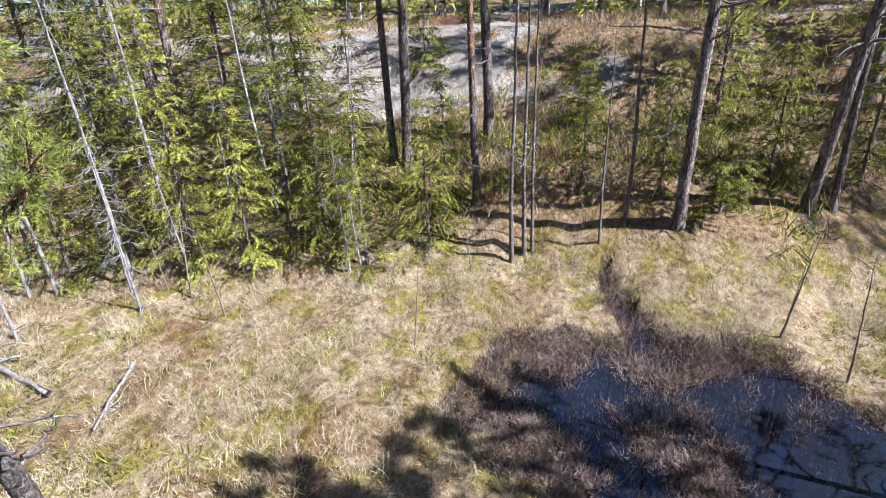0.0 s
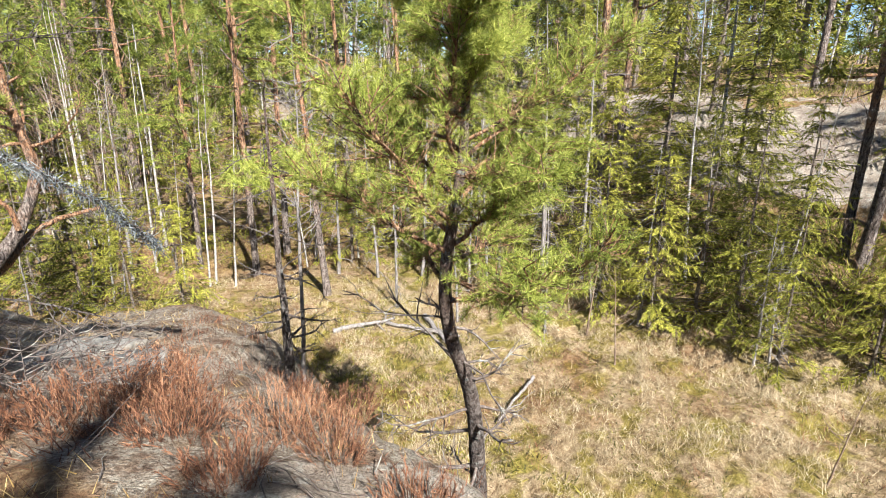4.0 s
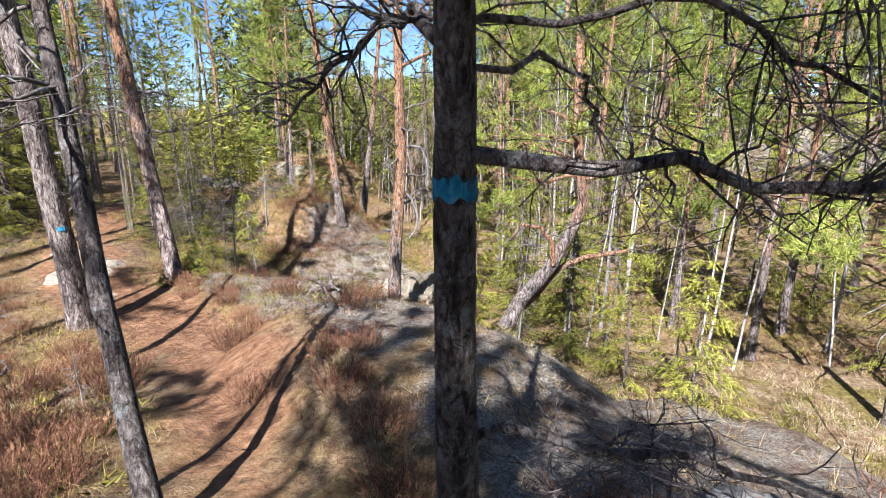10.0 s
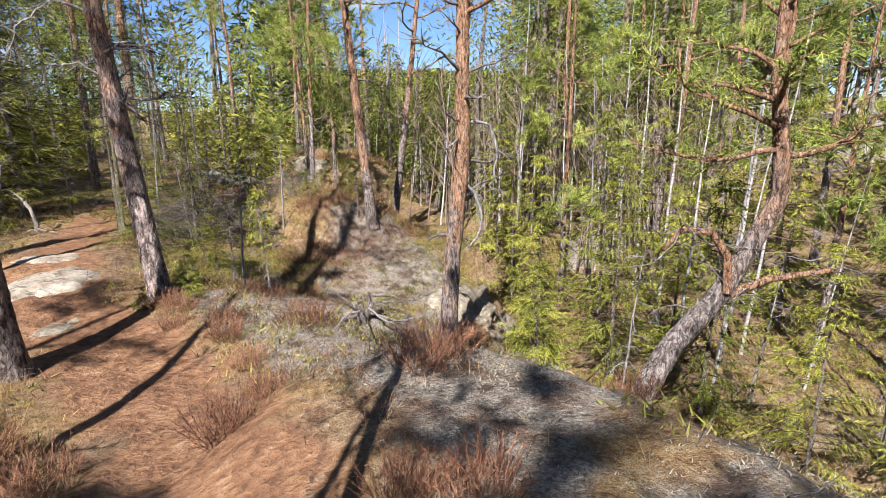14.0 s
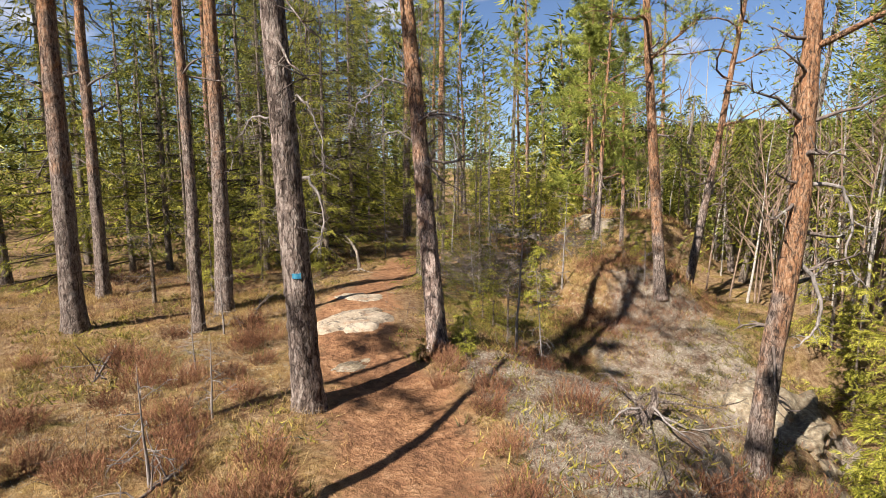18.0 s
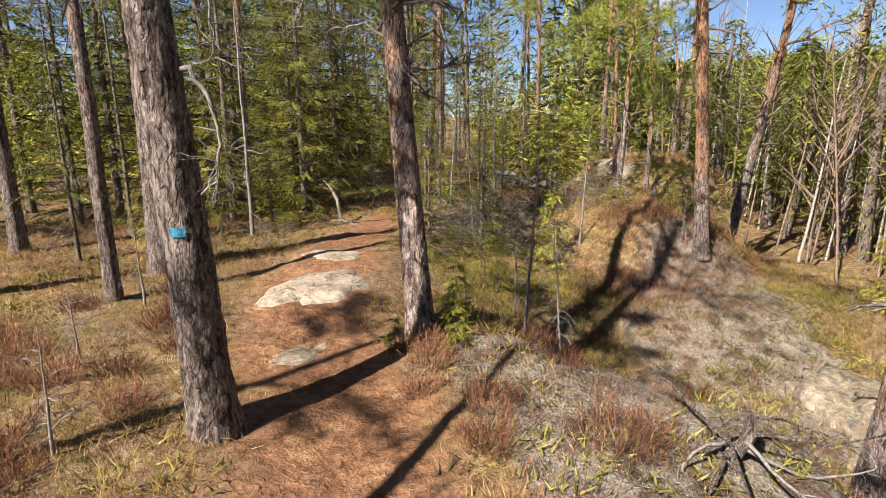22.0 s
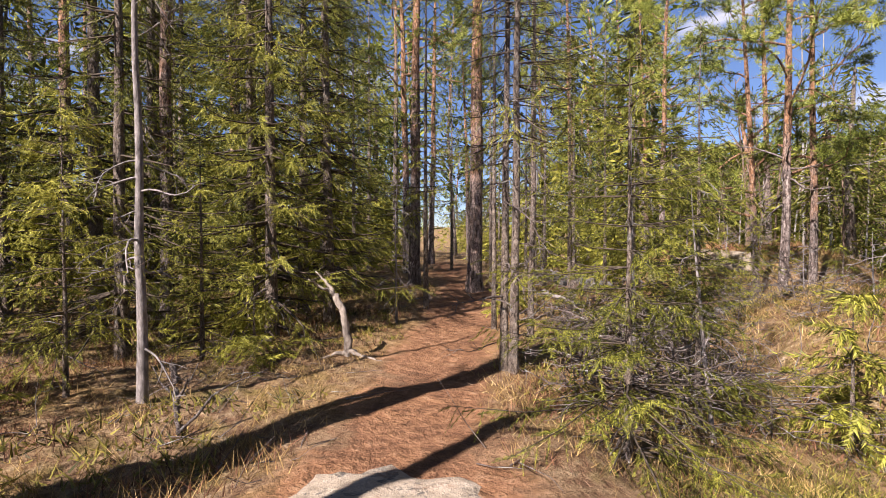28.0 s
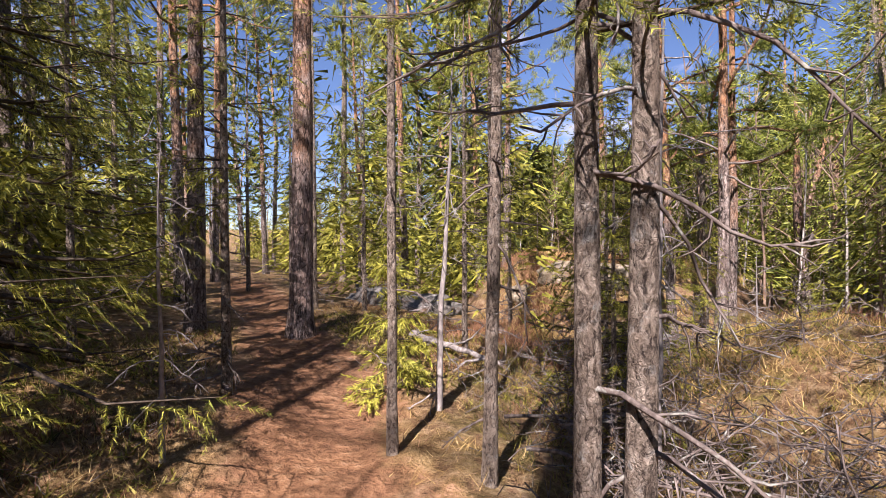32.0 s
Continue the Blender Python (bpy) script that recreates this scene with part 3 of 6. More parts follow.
# ---- mesh helpers ----
class Soup:
    """Collects triangles and quads as arrays, then makes one mesh."""

    def __init__(self):
        self.v, self.f, self.n, self.rise = [], [], 0, []

    def add(self, verts, tris, rise=None):
        verts = np.asarray(verts, float).reshape(-1, 3)
        self.v.append(verts)
        self.f.append(np.asarray(tris, np.int64).reshape(-1, 3) + self.n)
        self.rise.append(np.zeros(len(verts)) if rise is None else np.asarray(rise, float))
        self.n += len(verts)

    def tube(self, pts, radii, sides=6, rough=0.0, rng=None, rise=None, cap=True):
        pts, radii = np.asarray(pts, float), np.asarray(radii, float)
        k = len(pts)
        tan = np.gradient(pts, axis=0)
        tan /= np.linalg.norm(tan, axis=1)[:, None] + 1e-9
        ref = np.array([0.0, 0, 1]) if abs(tan[0][2]) < 0.8 else np.array([1.0, 0, 0])
        rings = []
        u = np.cross(tan[0], ref)
        ang = np.arange(sides) * 2 * math.pi / sides
        for i in range(k):
            u = u - tan[i] * (u @ tan[i])
            u /= np.linalg.norm(u) + 1e-9
            w = np.cross(tan[i], u)
            r = np.full(sides, radii[i])
            if rng is not None and (isinstance(rough, np.ndarray) or rough):
                r = r * (1 + (rough[i] if isinstance(rough, np.ndarray) else rng.uniform(-rough, rough, sides)))
            rings.append(pts[i] + (np.cos(ang) * r)[:, None] * u + (np.sin(ang) * r)[:, None] * w)
        verts = np.concatenate(rings)
        a = (np.arange(k - 1)[:, None] * sides + np.arange(sides)).ravel()
        b = (np.arange(k - 1)[:, None] * sides + (np.arange(sides) + 1) % sides).ravel()
        tris = np.concatenate([np.stack([a, b, b + sides], 1), np.stack([a, b + sides, a + sides], 1)])
        if cap:
            c = (k - 1) * sides
            tris = np.concatenate([tris, np.array([(c, c + i, c + i + 1) for i in range(1, sides - 1)])])
        self.add(verts, tris, None if rise is None else np.repeat(np.asarray(rise, float), sides))

    def blades(self, base, way, length, width, rng):
        """One thin pointed leaf or needle for each base."""
        base, way = np.asarray(base, float), np.asarray(way, float)
        m = len(base)
        if not m:
            return
        way = way / (np.linalg.norm(way, axis=1)[:, None] + 1e-9)
        r = rng.normal(size=(m, 3))
        s = np.cross(way, r)
        s /= np.linalg.norm(s, axis=1)[:, None] + 1e-9
        L, w = np.broadcast_to(length, m)[:, None], np.broadcast_to(width, m)[:, None]
        v = np.stack([base - s * w * 0.5, base + s * w * 0.5, base + way * L], 1)
        self.add(v.reshape(-1, 3), np.arange(m * 3).reshape(-1, 3))

    def mesh(self, name, material, smooth=True):
        me = bpy.data.meshes.new(name)
        v, f = np.concatenate(self.v), np.concatenate(self.f)
        me.vertices.add(len(v))
        me.vertices.foreach_set("co", v.astype(np.float32).ravel())
        me.loops.add(len(f) * 3)
        me.loops.foreach_set("vertex_index", f.astype(np.int32).ravel())
        me.polygons.add(len(f))
        me.polygons.foreach_set("loop_start", np.arange(0, len(f) * 3, 3, dtype=np.int32))
        me.polygons.foreach_set("use_smooth", np.full(len(f), smooth))
        at = me.attributes.new("rise", "FLOAT", "POINT")
        at.data.foreach_set("value", np.concatenate(self.rise).astype(np.float32))
        me.materials.append(material)
        me.update(calc_edges=True)
        me.validate()
        return me


class Pile:
    """Hands out a new soup for each branch."""

    def __init__(self):
        self.all = []

    def __call__(self):
        self.all.append(Soup())
        return self.all[-1]

    def parts(self, name, material, parent, label=""):
        for soup in self.all:
            part(name, soup, material, parent, label)


def part(name, soup, material, parent, label="", smooth=True):
    ob = new(name, soup.mesh(name, material, smooth))
    ob.parent = parent
    return tagged(ob, label)


def curve(start, way, length, n, rng, wander=0.15, droop=0.0, lift=0.0):
    """A wandering line of n points that droops, and lifts its end."""
    pts, p, d = [np.array(start, float)], np.array(start, float), np.array(way, float)
    d /= np.linalg.norm(d)
    for i in range(n - 1):
        t = i / max(n - 2, 1)
        d = d + rng.normal(size=3) * wander + np.array([0, 0, -droop * (1 - t) + lift * t])
        d /= np.linalg.norm(d)
        p = p + d * length / (n - 1)
        pts.append(p.copy())
    return np.array(pts)


def at_line(pts, t):
    s = t * (len(pts) - 1)
    i = min(int(s), len(pts) - 2)
    return pts[i] + (pts[i + 1] - pts[i]) * (s - i), pts[i + 1] - pts[i]


def trunk_line(height, lean, bends, n, rng, wander=0.015):
    """Points up a stem: lean is the sideways run of the top, bends are (height share, dx, dy)."""
    z = np.linspace(0, 1, n)
    x, y = lean[0] * z, lean[1] * z
    for s, dx, dy in bends:
        g = np.exp(-((z - s) / 0.16) ** 2)
        x, y = x + dx * g, y + dy * g
    w = np.cumsum(rng.normal(size=(n, 2)) * wander * height / n, axis=0)
    w -= w[0]
    return np.stack([x + w[:, 0], y + w[:, 1], z * height - 0.12], 1)


def stem(height, dbh, line, sides, rng, flare=0.35, taper=0.9, rough=0.045, tip=0.12):
    s = Soup()
    z = np.linspace(0, 1, len(line))
    r = dbh / 2 * ((1 - z) ** taper * (1 - tip) + tip) * (1 + flare * np.exp(-z * height / 0.22))
    if sides >= 20:  # thick bark in long uneven plates
        a, h = np.meshgrid(np.arange(sides) * 2 * math.pi / sides, z * height)
        seed = int(rng.integers(900))
        rough = 0.05 * np.clip(fbm(a * 3.2, h * 2.2, seed, 2) + 0.15, -0.5, 0.4) + 0.06 * fbm(a * 8.0, h * 6.0, seed + 7, 2) + 0.025 * rng.normal(size=a.shape)
    s.tube(line, r, sides, rough, rng, rise=z)
    return s, r


def bare_branches(wood_of, line, radii, count, lo, hi, length, rng, twigs=5, thick=0.35, droop=0.05, lift=0.05, side=None):
    """Dead, forked side branches between the height shares lo and hi."""
    for _ in range(count):
        wood = wood_of()
        u = rng.uniform(lo, hi)
        p, d = at_line(line, u)
        a = rng.uniform(0, 2 * math.pi) if side is None else side + rng.normal() * 0.6
        L = length * rng.uniform(0.35, 1.0)
        r0 = max(np.interp(u, np.linspace(0, 1, len(radii)), radii) * thick * rng.uniform(0.5, 1), 0.005)
        b = curve(p, (math.cos(a), math.sin(a), rng.uniform(-0.3, 0.45)), L, 7, rng, 0.22, droop, lift)
        wood.tube(b, np.linspace(r0, 0.003, 7), 5)
        for _ in range(twigs):
            q, e = at_line(b, rng.uniform(0.3, 0.98))
            w = e / np.linalg.norm(e) + rng.normal(size=3) * 0.7
            tl = L * rng.uniform(0.12, 0.4)
            t = curve(q, w, tl, 4, rng, 0.3)
            wood.tube(t, np.linspace(r0 * 0.4 + 0.001, 0.0015, 4), 3, cap=False)


def pine_crown(wood_of, green, line, radii, lo, count, reach, rng, tufts=16, needle=0.12, width=0.012, per=9, flat=0.25, coarse=False):
    """Live limbs with needle tufts at the ends of their twigs."""
    bases, ways = [], []
    for k in range(count):
        wood = wood_of()
        u = lo + (1 - lo) * ((k + rng.uniform()) / count) ** 0.9
        p, d = at_line(line, min(u, 0.995))
        a = k * 2.4 + rng.normal() * 0.5
        t = (u - lo) / (1 - lo)
        L = reach * (0.45 + 0.9 * math.sin(math.pi * min(0.25 + 0.72 * t, 1))) * rng.uniform(0.6, 1.1) * (1.0 - 0.35 * t)
        r0 = max(np.interp(u, np.linspace(0, 1, len(radii)), radii) * 0.45, 0.008)
        b = curve(p, (math.cos(a), math.sin(a), flat + 0.7 * t), L, 8, rng, 0.2, 0.04, 0.10)
        wood.tube(b, np.linspace(r0, 0.004, 8), 4 if coarse else 6, rise=np.full(8, 0.6))
        for _ in range(tufts):
            v = rng.uniform(0.25, 1.0)
            q, e = at_line(b, v)
            w = e / np.linalg.norm(e) * 0.7 + rng.normal(size=3) * np.array([0.7, 0.7, 0.45]) + np.array([0, 0, 0.15])
            w /= np.linalg.norm(w)
            tl = L * rng.uniform(0.10, 0.30) * (1.2 - 0.5 * v)
            end = q + w * tl
            if tl > 0.1 and not coarse:
                wood.tube(np.array([q, q + w * tl * 0.5 + rng.normal(size=3) * 0.02, end]), [r0 * 0.28, r0 * 0.2, 0.002], 3, cap=False, rise=np.full(3, 0.6))
            m = 3
            for c in range(m):
                o = end - w * c * needle * 0.55
                dirs = rng.normal(size=(per, 3)) * 0.75 + w * 0.75 + np.array([0, 0, 0.15])
                bases.append(np.repeat(o[None], per, 0))
                ways.append(dirs)
    bases, ways = np.concatenate(bases), np.concatenate(ways)
    green.blades(bases, ways, needle * rng.uniform(0.7, 1.15, len(bases)), width, rng)


STEMS = {}


def pine(name, height, dbh, label, seed, lean=(0, 0), bends=(), crown=0.55, limbs=16, reach=1.6, dead=14, dead_lo=0.2, dead_len=0.9, sides=12, tufts=16, needle=0.12, width=0.012,
         per=9, bark=None, rings=26, group="", flare=0.35, tip=0.12, twigs=5, taper=0.9):
    rng = np.random.default_rng(seed)
    tree = tagged(new(name), label, "tree", group)
    line = trunk_line(height, lean, bends, rings, rng)
    s, r = stem(height, dbh, line, sides, rng, flare=flare, tip=tip, taper=taper)
    STEMS[tree.name] = (line, r)
    part("trunk", s, bark or M_PINE, tree)
    if dead:
        w = Pile()
        bare_branches(w, line, r, dead, dead_lo, crown + 0.05, dead_len, rng, twigs)
        w.parts("dead_branch", M_DEADTWIG, tree, "bare grey dead branch")
    if limbs:
        w, g = Pile(), Soup()
        pine_crown(w, g, line, r, crown, limbs, reach, rng, tufts, needle, width, per, coarse=rings < 20)
        w.parts("limb", M_PINE, tree)
        tagged(part("crown", g, M_PINENEEDLE, tree, "yellow-green needle tufts", False), kind="stuff")
    return tree


def spruce(name, height, dbh, label, seed, base=0.08, reach=1.5, whorls=30, per_whorl=5, sprays=14, spray=0.22, wide=0.035, needles=None, droop=0.12, bare=6, group="", lean=(0, 0), sides=9, gaps=0.15, fingers=7, short=1.0):
    rng = np.random.default_rng(seed)
    tree = tagged(new(name), label, "tree", group)
    line = trunk_line(height, lean, (), 18, rng, 0.01)
    s, r = stem(height, dbh, line, sides, rng, 0.25, 1.0, 0.04, 0.03)
    part("trunk", s, M_SPRUCEBARK, tree)
    w, g = Soup(), Soup()
    bases, ways, lens = [], [], []
    for k in range(whorls):
        u = base + (1 - base) * (k + rng.uniform(0, 0.8)) / whorls
        for j in range(per_whorl):
            if rng.uniform() < gaps:
                continue
            p, _ = at_line(line, min(u, 0.99))
            a = rng.uniform(0, 2 * math.pi)
            L = reach * (1 - u) ** 0.75 * rng.uniform(0.55, 1.1) + 0.06
            b = curve(p, (math.cos(a), math.sin(a), 0.25 * u - 0.05), L, 6, rng, 0.08, droop, droop * 1.5)
            w.tube(b[[0, 2, 3, 5]], np.linspace(max(np.interp(u, np.linspace(0, 1, len(r)), r) * 0.3, 0.005), 0.002, 4), 3, cap=False)
            n = max(int(sprays * L / reach), 3)
            for i in range(n):
                q, e = at_line(b, 0.18 + 0.82 * (i + rng.uniform()) / n)
                e = e / np.linalg.norm(e)
                sd = np.cross(e, (0, 0, 1.0)) * (1 if rng.uniform() < 0.5 else -1)
                d = e * 0.65 + sd * rng.uniform(0.3, 0.9) + np.array([0, 0, -rng.uniform(0.0, 0.75 if short == 1.0 else 1.3)])
                d /= np.linalg.norm(d)
                ln = spray * rng.uniform(0.6, 1.3)
                x = np.cross(d, e + 0.01)
                for c in range(fingers):
                    o = q + d * ln * 0.9 * c / fingers
                    for sg in (-1, 1):
                        bases.append(o)
                        ways.append(d * 0.8 + x * sg * 0.7 + rng.normal(size=3) * 0.15)
                        lens.append(ln * short * (0.50 - 0.28 * c / fingers) * rng.uniform(0.75, 1.15))
    tagged(part("branchwork", w, M_SPRUCETWIG, tree), kind="stuff")
    g.blades(np.array(bases), np.array(ways), np.array(lens), wide * rng.uniform(0.7, 1.2, len(bases)), rng)
    tagged(part("crown", g, needles or M_SPRUCENEEDLE, tree, "drooping needle sprays", False), kind="stuff")
    if bare:
        d = Pile()
        bare_branches(d, line, r, bare, 0.04, base + 0.12, reach * 0.6, rng, 6, 0.3, 0.12, 0.0)
        d.parts("dead_branch", M_DEADTWIG, tree, "bare grey lower branch")
    return tree


def snag(name, height, dbh, label, seed, count=34, length=0.6, material=None, lean=(0, 0), bends=(), group="", twigs=5, category="dead tree", lo=0.1, hi=0.97, lift=0.05, droop=0.08):
    rng = np.random.default_rng(seed)
    tree = tagged(new(name), label, category, group)
    line = trunk_line(height, lean, bends, 16, rng, 0.03)
    s, r = stem(height, dbh, line, 8, rng, 0.25, 0.9, 0.06, 0.06)
    part("trunk", s, material or M_GREYWOOD, tree)
    w = Pile()
    bare_branches(w, line, r, count, lo, hi, length, rng, twigs, 0.4, droop, lift)
    w.parts("branch", M_BIRCHTWIG if material is M_BIRCH else (material or M_GREYWOOD), tree)
    return tree


def put(tree, x, y, turn=0.0, scale=1.0, sink=0.0):
    tree.matrix_basis = Matrix.LocRotScale((x, y, ground(x, y) - sink), Euler((0, 0, turn)), (scale,) * 3)
    return tree


# ---- the ground ----
def make_ground():
    me = bpy.data.meshes.new("ground")
    ny, nx = HH.shape
    me.vertices.add(nx * ny)
    me.vertices.foreach_set("co", np.stack([XX, YY, HH], -1).astype(np.float32).ravel())
    i = (np.arange(ny - 1)[:, None] * nx + np.arange(nx - 1)).ravel()
    f = np.stack([i, i + 1, i + nx + 1, i + nx], 1)
    me.loops.add(f.size)
    me.loops.foreach_set("vertex_index", f.astype(np.int32).ravel())
    me.polygons.add(len(f))
    me.polygons.foreach_set("loop_start", np.arange(0, f.size, 4, dtype=np.int32))
    me.polygons.foreach_set("use_smooth", np.full(len(f), True))
    for key, val in (("bog", BOG), ("tread", TREAD), ("rock", ROCK), ("heath", HEATH), ("mud", (1 - step(0.8, 1.15, POOL)) * BOG)):
        me.attributes.new(key, "FLOAT", "POINT").data.foreach_set("value", val.astype(np.float32).ravel())
    me.materials.append(M_GROUND)
    me.update(calc_edges=True)
    return tagged(new("ground", me), "forest floor of rock, moss, heath and pale bog grass", "ground", kind="structure")


make_ground()

# ---- trees along the trail ----
RIGHT = (0.85, 0.53)
bog_pine = put(pine("pine_tree", 4.35, 0.155, "small pine with dense yellow-green needles below the rock", 11, (-0.5, -1.0), ((0.62, -0.22, -0.16),), 0.62, 30, 0.9, 16, 0.2, 0.9, 16, 84, 0.05, 0.0024, 24, M_DARKBARK, flare=0.15, twigs=8, rings=60), 1.78, 3.02)
put(snag("dead_pine", 3.1, 0.10, "thin dead pine with dark bark and bare branches", 12, 40, 0.75, M_DARKBARK, (0.05, -0.1)), 0.26, 4.55)
put(snag("dead_spruce", 3.7, 0.05, "bleached bare dead spruce beside a dark snag", 13, 40, 0.6, M_GREYWOOD, (0.15, 0.0), (), "", 6, "dead tree", 0.45, 0.98, 0.1, -0.02), 0.38, 4.8)


def blaze_mark(tree, z, wide, tall, facing, all_round=False):
    """A patch of blue paint that hugs the stem."""
    line, radii = STEMS[tree.name]
    s = Soup()
    rng = np.random.default_rng(5)
    rows = []
    n = 28
    line = line.copy()
    for k in range(6):
        h = z + tall * (k / 5 - 0.5)
        cx, cy, r = np.interp(h, line[:, 2], line[:, 0]), np.interp(h, line[:, 2], line[:, 1]), np.interp(h, line[:, 2], radii) * 1.09
        span = 2 * math.pi if all_round else wide / r * rng.uniform(0.85, 1.1)
        a = facing + np.linspace(-span / 2, span / 2, n)
        rows.append(np.stack([cx + np.cos(a) * r, cy + np.sin(a) * r, h + (rng.normal(size=n) * (0.005 if all_round else 0.0025) if k in (0, 5) else np.zeros(n))], 1))
    i = (np.arange(5)[:, None] * n + np.arange(n - 1)).ravel()
    s.add(np.concatenate(rows), np.concatenate([np.stack([i, i + 1, i + 1 + n], 1), np.stack([i, i + 1 + n, i + n], 1)]))
    part("paint_mark", s, M_BLUE, tree, "bright blue painted trail mark")


def long_limb(tree, pts, r0, seed, twigs=26, label="long bare lichen-covered limb", spread=0.35, material=None):
    """A large limb along given points, with twigs."""
    rng = np.random.default_rng(seed)
    s = Soup()
    p = np.array(pts, float)
    line, radii = STEMS[tree.name]
    p = p - p[0] + np.array([np.interp(p[0][2], line[:, 2], line[:, 0]), np.interp(p[0][2], line[:, 2], line[:, 1]), p[0][2]])
    q = np.array([at_line(p, t)[0] for t in np.linspace(0, 1, 16)]) + rng.normal(size=(16, 3)) * 0.012
    s.tube(q, np.linspace(r0, r0 * 0.22, 16), 7, 0.12, rng)
    for _ in range(twigs):
        o, d = at_line(q, rng.uniform(0.15, 1))
        w = d / np.linalg.norm(d) * 0.6 + rng.normal(size=3) * 0.7
        t = curve(o, w, rng.uniform(0.12, spread), 5, rng, 0.35)
        s.tube(t, np.linspace(r0 * 0.25, 0.0015, 5), 4, cap=False)
        for _ in range(2):
            o2, d2 = at_line(t, rng.uniform(0.4, 1))
            t2 = curve(o2, d2 / np.linalg.norm(d2) + rng.normal(size=3) * 0.6, rng.uniform(0.06, 0.18), 4, rng, 0.3)
            s.tube(t2, np.linspace(r0 * 0.1, 0.001, 4), 3, cap=False)
    part("limb", s, material or M_DARKBARK, tree, label)


blazed = put(pine("blazed_pine", 5.2, 0.15, "dark pine with a blue painted band and long bare limbs", 13, (0.36, -0.9), (), 0.5, 16, 1.6, 7, 0.44, 0.6, 30, 40, 0.07, 0.0045, 14, M_DARKBARK, flare=0.3, twigs=8, taper=1.7, rings=170), -2.31, 2.62)
blaze_mark(blazed, 1.67, 0.088, 0.046, -0.85, True)
long_limb(blazed, [(-0.03, -0.1, 1.72), (0.3, 0.05, 1.72), (0.62, 0.2, 1.66), (0.85, 0.3, 1.70), (1.1, 0.45, 1.62), (1.5, 0.75, 1.25), (1.75, 0.95, 0.85)], 0.017, 4, 46)


def shag(tree, pts, lo, seed, n=900):
    """Grey beard lichen that hangs along the outer part of a limb."""
    rng = np.random.default_rng(seed)
    line, radii = STEMS[tree.name]
    p = np.array(pts, float)
    p = p - p[0] + np.array([np.interp(p[0][2], line[:, 2], line[:, 0]), np.interp(p[0][2], line[:, 2], line[:, 1]), p[0][2]])
    o = np.array([at_line(p, t)[0] for t in rng.uniform(lo, 1, n)]) + rng.normal(size=(n, 3)) * 0.018
    s = Soup()
    s.blades(o, rng.normal(size=(n, 3)) + np.array([0, 0, -0.7]), rng.uniform(0.03, 0.09, n), 0.006, rng)
    tagged(part("lichen", s, M_BEARD, tree, "grey-blue beard lichen", False), kind="stuff")


shag(blazed, [(-0.03, -0.1, 1.72), (0.3, 0.05, 1.72), (0.62, 0.2, 1.66), (0.85, 0.3, 1.70), (1.1, 0.45, 1.62), (1.5, 0.75, 1.25), (1.75, 0.95, 0.85)], 0.6, 21, 1500)
for k, (a, z) in enumerate(((0.2, 1.95), (0.7, 2.1), (-0.3, 2.0), (0.1, 2.3), (0.5, 2.4), (1.2, 1.9))):
    long_limb(blazed, [(0, 0, z), (math.cos(a) * 0.4, math.sin(a) * 0.4, z + 0.02), (math.cos(a + 0.2) * 0.8, math.sin(a + 0.2) * 0.8, z - 0.15), (math.cos(a) * 1.1, math.sin(a) * 1.1, z - 0.45)], 0.008, 60 + k, 34, "thin dark drooping twiggy branch", 0.45)
long_limb(blazed, [(-0.02, -0.07, 1.05), (0.35, 0.1, 1.0), (0.8, 0.35, 0.85), (1.25, 0.6, 0.62), (1.7, 0.9, 0.2)], 0.015, 6, 34)
long_limb(blazed, [(0, -0.03, 0.55), (0.3, 0.1, 0.5), (0.6, 0.2, 0.35), (0.8, 0.3, 0.05)], 0.014, 7, 30)
long_limb(blazed, [(-0.05, -0.12, 2.05), (0.25, 0.2, 2.25), (0.6, 0.5, 2.25), (1.0, 0.8, 2.15), (1.5, 1.1, 2.2)], 0.013, 8, 60, spread=0.6)
long_limb(blazed, [(-0.05, -0.12, 1.9), (-0.3, 0.2, 2.05), (-0.6, 0.35, 2.0), (-0.95, 0.4, 1.75)], 0.018, 9, 40, spread=0.5)

big = put(pine("blazed_pine", 11.5, 0.31, "large pine with thick grey bark and a blue painted mark", 14, (-0.3, -0.5), (), 0.55, 20, 2.1, 8, 0.28, 1.3, 40, 24, 0.11, 0.009, 10, M_GREYPINE, rings=260, twigs=9), -9.16, 5.42)
blaze_mark(big, 1.40, 0.095, 0.055, -0.35)


def hook(tree, rows, r0, seed, twigs=18):
    """A bleached dead branch: rows of (run to the side, height)."""
    long_limb(tree, [(a * 0.63, a * 0.77, z) for a, z in rows], r0, seed, twigs, "bleached hooked dead branch", 0.3, M_GREYWOOD)


hook(big, ((0, 2.35), (0.2, 2.36), (0.3, 2.2), (0.36, 1.9), (0.3, 1.7), (0.18, 1.58)), 0.020, 3)
hook(big, ((0, 3.2), (0.28, 3.05), (0.4, 2.75), (0.42, 2.4)), 0.016, 4)
hook(big, ((0, 2.9), (-0.3, 2.95), (-0.5, 2.7), (-0.55, 2.45)), 0.014, 5)
dead_hung = put(pine("pine_tree", 11.5, 0.27, "tall pine with orange upper bark and curled dead branches", 15, (-1.9, 0.0), (), 0.5, 20, 2.0, 16, 0.2, 1.1, 36, 24, 0.11, 0.009, 10, rings=240, twigs=8, bark=M_SUNLITPINKPINE), -9.85, 7.45)
hook(dead_hung, ((0, 3.05), (0.3, 3.12), (0.42, 3.0), (0.5, 2.75), (0.66, 2.5)), 0.018, 6)
